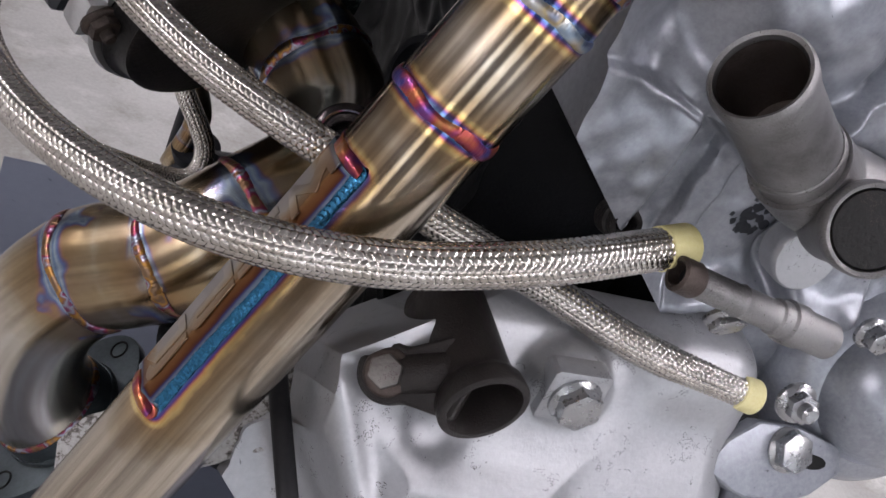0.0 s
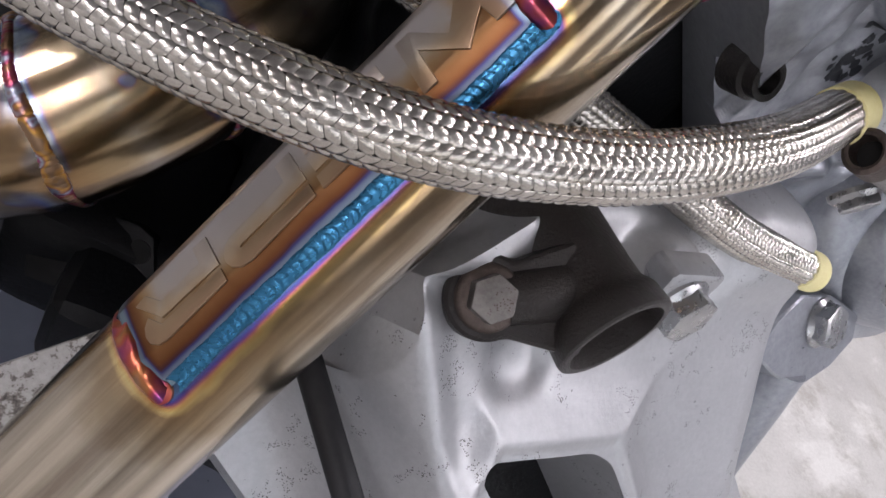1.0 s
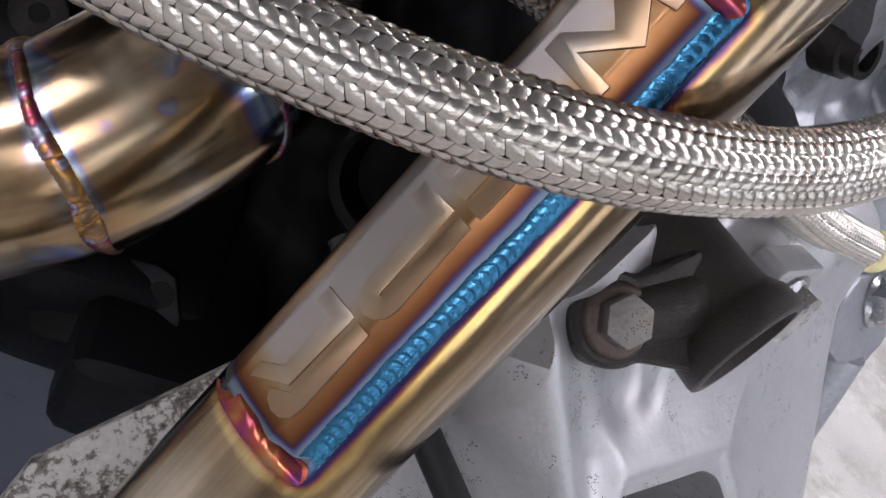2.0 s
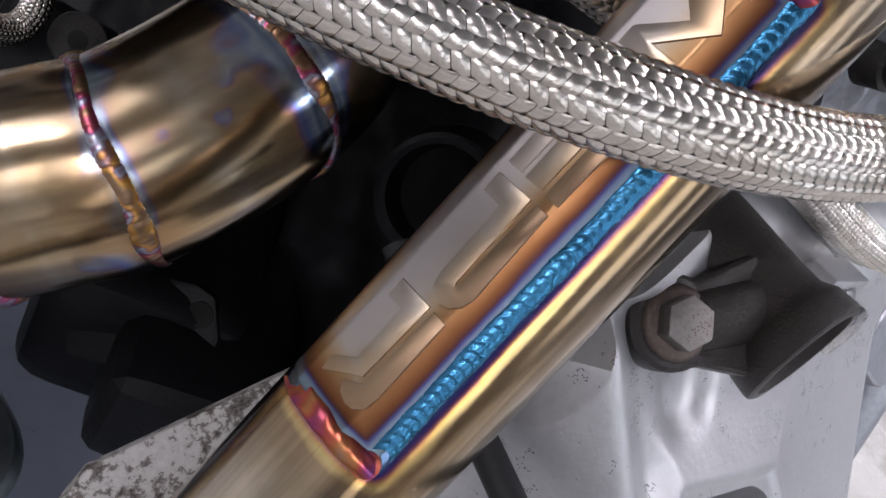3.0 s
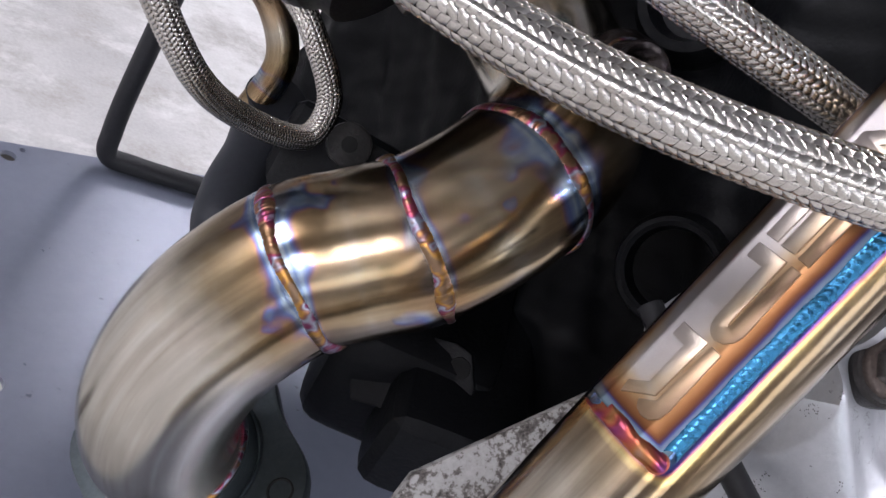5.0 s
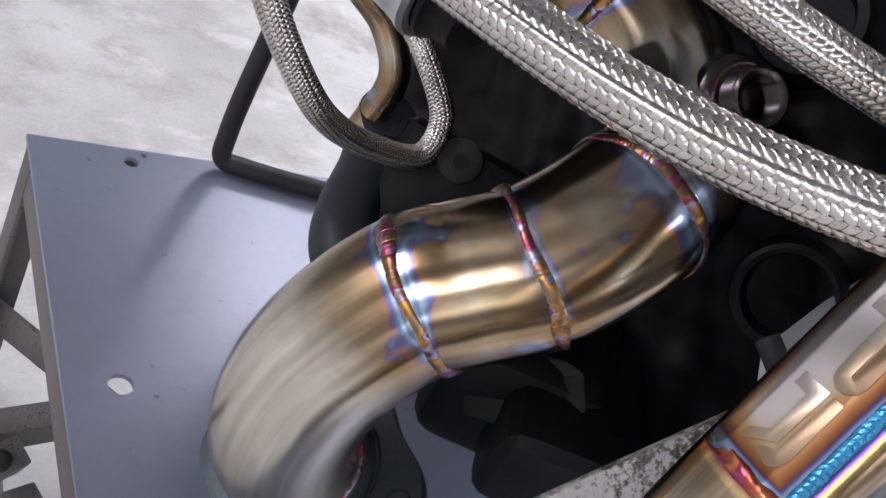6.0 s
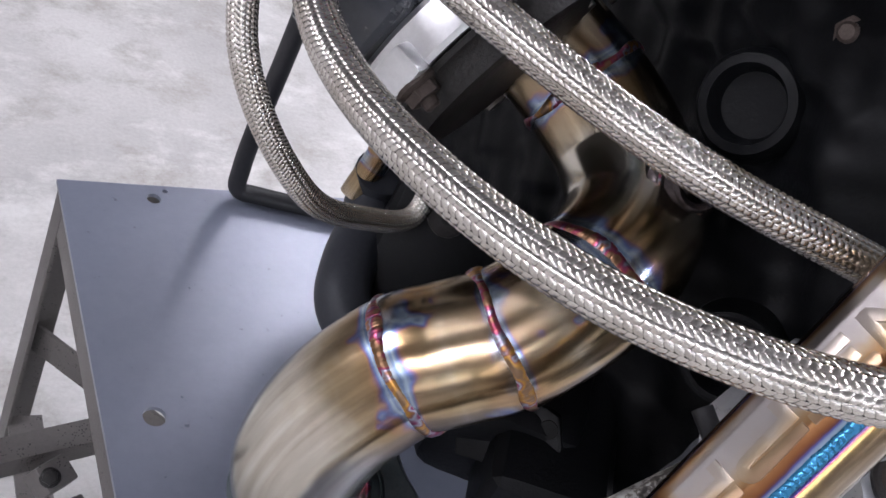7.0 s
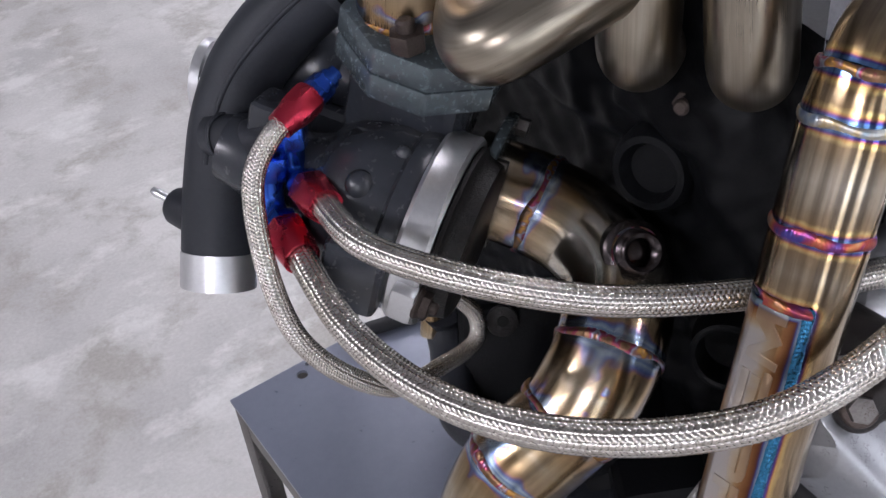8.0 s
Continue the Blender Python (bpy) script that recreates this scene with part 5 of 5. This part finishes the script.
    # shade of a hole painted as a black disc on the solid flange
    part("flange_hole", lathe_shape(a + x * 0.088 + y * 0.026 + np.cross(x, y) * 0.0098, np.cross(x, y), [(0, 0.0075), (0.0006, 0.0072), (0.0007, 0.001)], 24), HOLE_SHADE, fl)


front_casting()


def water_neck():
    t = thing("water_neck", (0.21, 0.31, 0.79), "dark brown cast iron coolant neck bolted to the casting", "pipe neck")
    o = V(0.2215, 0.2785, 0.8060)
    axis = unit(V(0.12, -0.90, 0.02))
    prof = [(-0.062, 0.0188), (-0.040, 0.0180), (-0.020, 0.0172), (-0.013, 0.0173), (-0.0105, 0.0186), (-0.0085, 0.0197), (-0.002, 0.0203), (-0.0006, 0.0200), (0, 0.0190), (0, 0.0168), (-0.003, 0.0156), (-0.010, 0.0148), (-0.021, 0.0143), (-0.0235, 0.0125), (-0.0245, 0.008), (-0.0246, 0.001)]
    part("neck", lathe_shape(o, axis, prof, 64, False), NECK_CAST, t)
    b = V(0.1840, 0.2985, 0.7965)
    ear = [(x, y) for x, y in ring_outline(0.0135, 24, 60, 240)] + [(0.030, -0.016), (0.036, 0.0), (0.026, 0.020)]
    face = unit(V(-0.50, -0.56, 0.66))
    ex = unit(V(1, 0, 0) - face * face[0])
    part("ear", prism_bm(ear, 0.012, frame_of(b - face * 0.011, ex, np.cross(face, ex)), 0.003, 3), NECK_CAST, t)
    part("washer", lathe_shape(b, face, [(0, 0.0104), (0.0010, 0.0106), (0.0024, 0.0098), (0.003, 0.0086)], 36), RUST_BOLT, t)
    hex_bolt("bolt", b + face * 0.002, face, 0.0076, 0.0068, 0.0, BOLT, t, "speckled worn bolt head")
    part("casting_web", rod_shape([b - face * 0.004 + ex * 0.006, o - axis * 0.018 - V(0.012, 0, 0), o - axis * 0.026], 0.0095, 24), NECK_CAST, t)


water_neck()


def black_cable():
    t = thing("black_cable", (0.186, 0.069, 0.690), "black rubber cable running out over the casting", "cable")
    part("cable", rod_shape([(0.149, 0.36, 0.757), (0.1511, 0.3427, 0.7517), (0.1684, 0.2059, 0.7209), (0.1857, 0.0690, 0.6902)], 0.0048, 20), BLACK_ROD, t)


black_cable()


def upper_casting():
    t = thing("upper_casting", (0.36, 0.37, 0.82), "grey painted engine casting with stepped faces", "engine cover")
    m = frame_of((0.22, 0.352, 0.80), (1, 0, 0), (0, 0.05, 1))
    us = np.linspace(0, 0.34, 300)
    vs = np.linspace(-0.055, 0.25, 250)

    def warp(U, W):
        fade = np.clip(1 - U / 0.2, 0, 1)
        return U + 0.004 + (1.2 * np.maximum(0, 0.1066 - W) - 0.05 * np.maximum(0, W - 0.1066)) * fade, W

    def height(U, W):
        rim = np.interp(U, [-0.1, 0.0267, 0.0685, 0.0887, 0.115], [0.150, 0.1357, 0.1257, 0.1157, 0.100])
        under = step(rim - W, 0.0022)
        h = 0.0 * U
        h += 0.0115 * step(0.0535 + 0.12 * (W - 0.09) - U, 0.0028) * under
        h -= 0.0040 * step(U - 0.055, 0.003) * step(0.0825 - U, 0.0012) * under
        h -= 0.0030 * step(U - 0.098, 0.0012) * step(0.16 - U, 0.006) * under
        h += 0.0075 * (1 - under) * step(0.118 - U, 0.01)
        h -= 0.012 * bell(np.hypot(U - 0.030, (W - 0.160) * 0.7), 0.020)
        h += 0.006 * bell(np.hypot((U - 0.075) * 0.6, W - 0.185), 0.020)
        edge = 0.118 + 0.35 * (W - 0.165) + 0.006 * np.sin(W * 120)
        h += 0.010 * step(U - edge, 0.004) * step(W - 0.135, 0.006)
        h += 0.008 * bell(np.hypot(U - 0.165, W - 0.190), 0.026)
        h += 0.007 * step(0.0255 - np.hypot(U - 0.178, (W - 0.068) * 1.15), 0.0035)
        h -= 0.006 * bell(np.hypot(U - 0.178, (W - 0.068) * 1.15) - 0.032, 0.006)
        h += 0.016 * step(0.050 - np.hypot(U - 0.276, W + 0.004), 0.016)
        h += 0.012 * step(0.022 - np.hypot(U - 0.25, W - 0.11), 0.010)
        h += 0.010 * bell(W - 0.030 - 0.25 * (U - 0.11), 0.011) * step(U - 0.075, 0.015) * step(0.21 - U, 0.02)
        h += 0.0005 * np.sin(U * 230 + 1) * np.sin(W * 260)
        return h * 1.7

    height_sheet(m, us, vs, height, -0.030, GREY_PAINT, "casting", t, "", lambda G, W: W < -0.09 + 0.30 * G, warp)
    # a smear of grease: small flat drops that follow the casting's skin
    rng = random.Random(5)
    v, f = [], []
    for k in range(34):
        a, d = rng.uniform(0, 6.28), rng.random() ** 0.7
        u0, w0 = 0.126 + 0.010 * d * math.cos(a) + 0.006 * math.sin(5 * a), 0.086 + 0.019 * d * math.sin(a)
        r = rng.uniform(0.0010, 0.0034)
        n = len(v)
        for i in range(11):
            rr = 0.0 if i == 10 else r * rng.uniform(0.7, 1.25)
            u, w = u0 + rr * math.cos(0.6283 * i), w0 + rr * math.sin(0.6283 * i)
            v.append(m @ Vector((u, w, float(height(np.array([u]), np.array([w]))[0]) + (0.0006 if i == 10 else 0.0002))))
        f += [(n + i, n + (i + 1) % 10, n + 10) for i in range(10)]
    part("grease_stain", (v, f), RUBBER, t, "smear of black grease")
    for x, z, r in ((0.418, 0.860, 0.0080), (0.40, 0.93, 0.007)):
        hex_bolt("bolt", V(x, 0.322, z), (0, -1, 0.2), r * 0.85, 0.010, r * 1.1, ZINC, t)
    hex_bolt("bolt", V(0.363, 0.282, 0.842), (-0.1, -0.85, 0.35), 0.0074, 0.008, 0.0098, ZINC, t, stud=0.0042)
    hex_bolt("bolt", V(0.320, 0.307, 0.861), (0.1, -0.8, -0.3), 0.0085, 0.006, 0.010, ZINC, t)
    part("pump_housing", lathe_shape(V(0.4624, 0.3035, 0.8288) + V(0.012, 0.05, -0.02), (-0.15, -0.85, 0.35), [(0, 0.062), (0.02, 0.060), (0.026, 0.055), (0.032, 0.050), (0.034, 0.042), (0.048, 0.036), (0.058, 0.022), (0.061, 0.006)], 56), GREY_PAINT, t, "round grey painted pump housing")
    part("core_plug", lathe_shape(V(0.3713, 0.345, 0.8779), (-0.05, -0.95, 0.22), [(-0.01, 0.0170), (0.0, 0.0172), (0.0035, 0.0170), (0.0048, 0.0158), (0.0050, 0.006), (0.0051, 0.001)], 48), SILVER_PAINT, t, "pale round core plug")
    part("breather", lathe_shape(V(0.270, 0.350, 0.868), (-0.1, -0.85, 0.4), [(0, 0.009), (0.010, 0.009), (0.011, 0.0075), (0.016, 0.0075), (0.016, 0.005), (0.008, 0.0045)], 28, False), DARK_CAST, t, "small dark breather nipple")


upper_casting()


def coolant_elbow():
    t = thing("coolant_elbow", (0.33, 0.34, 0.93), "bare cast alloy coolant elbow with two open necks", "pipe neck")
    o, b = V(0.2570, 0.3100, 0.9690), V(0.3130, 0.3230, 0.9330)
    ax = unit(o - b)
    L = np.linalg.norm(o - b)
    part("neck", lathe_shape(b, ax, [(-0.01, 0.0195), (L * 0.45, 0.0186), (L - 0.014, 0.0185), (L - 0.009, 0.0194), (L - 0.004, 0.0198), (L - 0.0012, 0.0196), (L, 0.0187), (L - 0.001, 0.0172), (L - 0.006, 0.0166), (L * 0.3, 0.0160), (L * 0.3, 0.002)], 56, False), ALLOY, t)
    weld_ring("casting_line", b + ax * 0.012, ax, 0.0190, ALLOY, t, 0.0022, 40, uneven=0.3)
    part("body", rod_shape([b + ax * 0.004, b - ax * 0.012 + V(0.006, 0, 0), (0.345, 0.325, 0.925), (0.385, 0.335, 0.915)], 0.0215, 40), ALLOY, t)
    p = V(0.3395, 0.3137, 0.9202)
    w = unit(V(-0.20, -0.55, 0.30))
    part("side_neck", lathe_shape(p, w, [(0, 0.0185), (0.018, 0.0180), (0.024, 0.0195), (0.030, 0.0195), (0.031, 0.0186), (0.030, 0.0168), (0.006, 0.0160), (0.006, 0.002)], 52, False), ALLOY, t)
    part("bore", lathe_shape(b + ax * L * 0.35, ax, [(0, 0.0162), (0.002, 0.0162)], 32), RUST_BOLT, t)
    part("plug", lathe_shape(p + w * 0.008, w, [(0, 0.0164), (0.020, 0.0164), (0.0215, 0.0155), (0.022, 0.004)], 40), DARK_CAST, t, "dark brown plug in the side neck")
    a, e = V(0.2740, 0.2980, 0.8840), V(0.3520, 0.2930, 0.8740)
    d = unit(e - a)
    part("heater_pipe", lathe_shape(a, d, [(0.010, 0.0068), (0.033, 0.0068), (0.0345, 0.0075), (0.036, 0.0070), (0.054, 0.0070), (0.055, 0.0082), (0.060, 0.0084), (0.061, 0.0098), (0.070, 0.0098), (0.071, 0.0088), (0.088, 0.0088)], 32), ALLOY, t, "worn alloy heater pipe")
    part("pipe_lip", lathe_shape(a, d, [(0.006, 0.0046), (0.0, 0.0052), (-0.0005, 0.0062), (0.0005, 0.0076), (0.009, 0.0078), (0.011, 0.0068)], 32, False), RUST_BOLT, t, "rusty open end of the heater pipe")
    # black disc inside the lip, painted as the shade down the pipe
    part("pipe_bore", lathe_shape(a + d * 0.0055, d, [(0, 0.0050), (0.0004, 0.0049)], 24), HOLE_SHADE, t)
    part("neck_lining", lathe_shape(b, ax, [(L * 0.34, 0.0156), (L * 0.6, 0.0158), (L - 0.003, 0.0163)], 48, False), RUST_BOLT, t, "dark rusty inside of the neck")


coolant_elbow()


def stand_bracket():
    t = thing("stand_bracket", (0.0, 0.66, 0.0), "rusty grey steel stand leg with a bolted clamp", "stand")
    part("post", box_bm((0.03, 0.03, 0.20), pose(0.030, 0.655, 0.10, 0, 0, 20), 0.002), TABLE_FRAME, t)
    part("crossbar", box_bm((0.30, 0.026, 0.026), pose(-0.085, 0.700, 0.205, 0, 0, 12), 0.002), TABLE_FRAME, t)
    part("clamp_block", box_bm((0.030, 0.026, 0.030), pose(0.012, 0.685, 0.212, 20, 0, 30), 0.003), TABLE_FRAME, t)
    hex_bolt("clamp_bolt", V(0.008, 0.676, 0.226), (-0.2, -0.4, 0.9), 0.007, 0.006, 0.009, DARK_CAST, t)


stand_bracket()
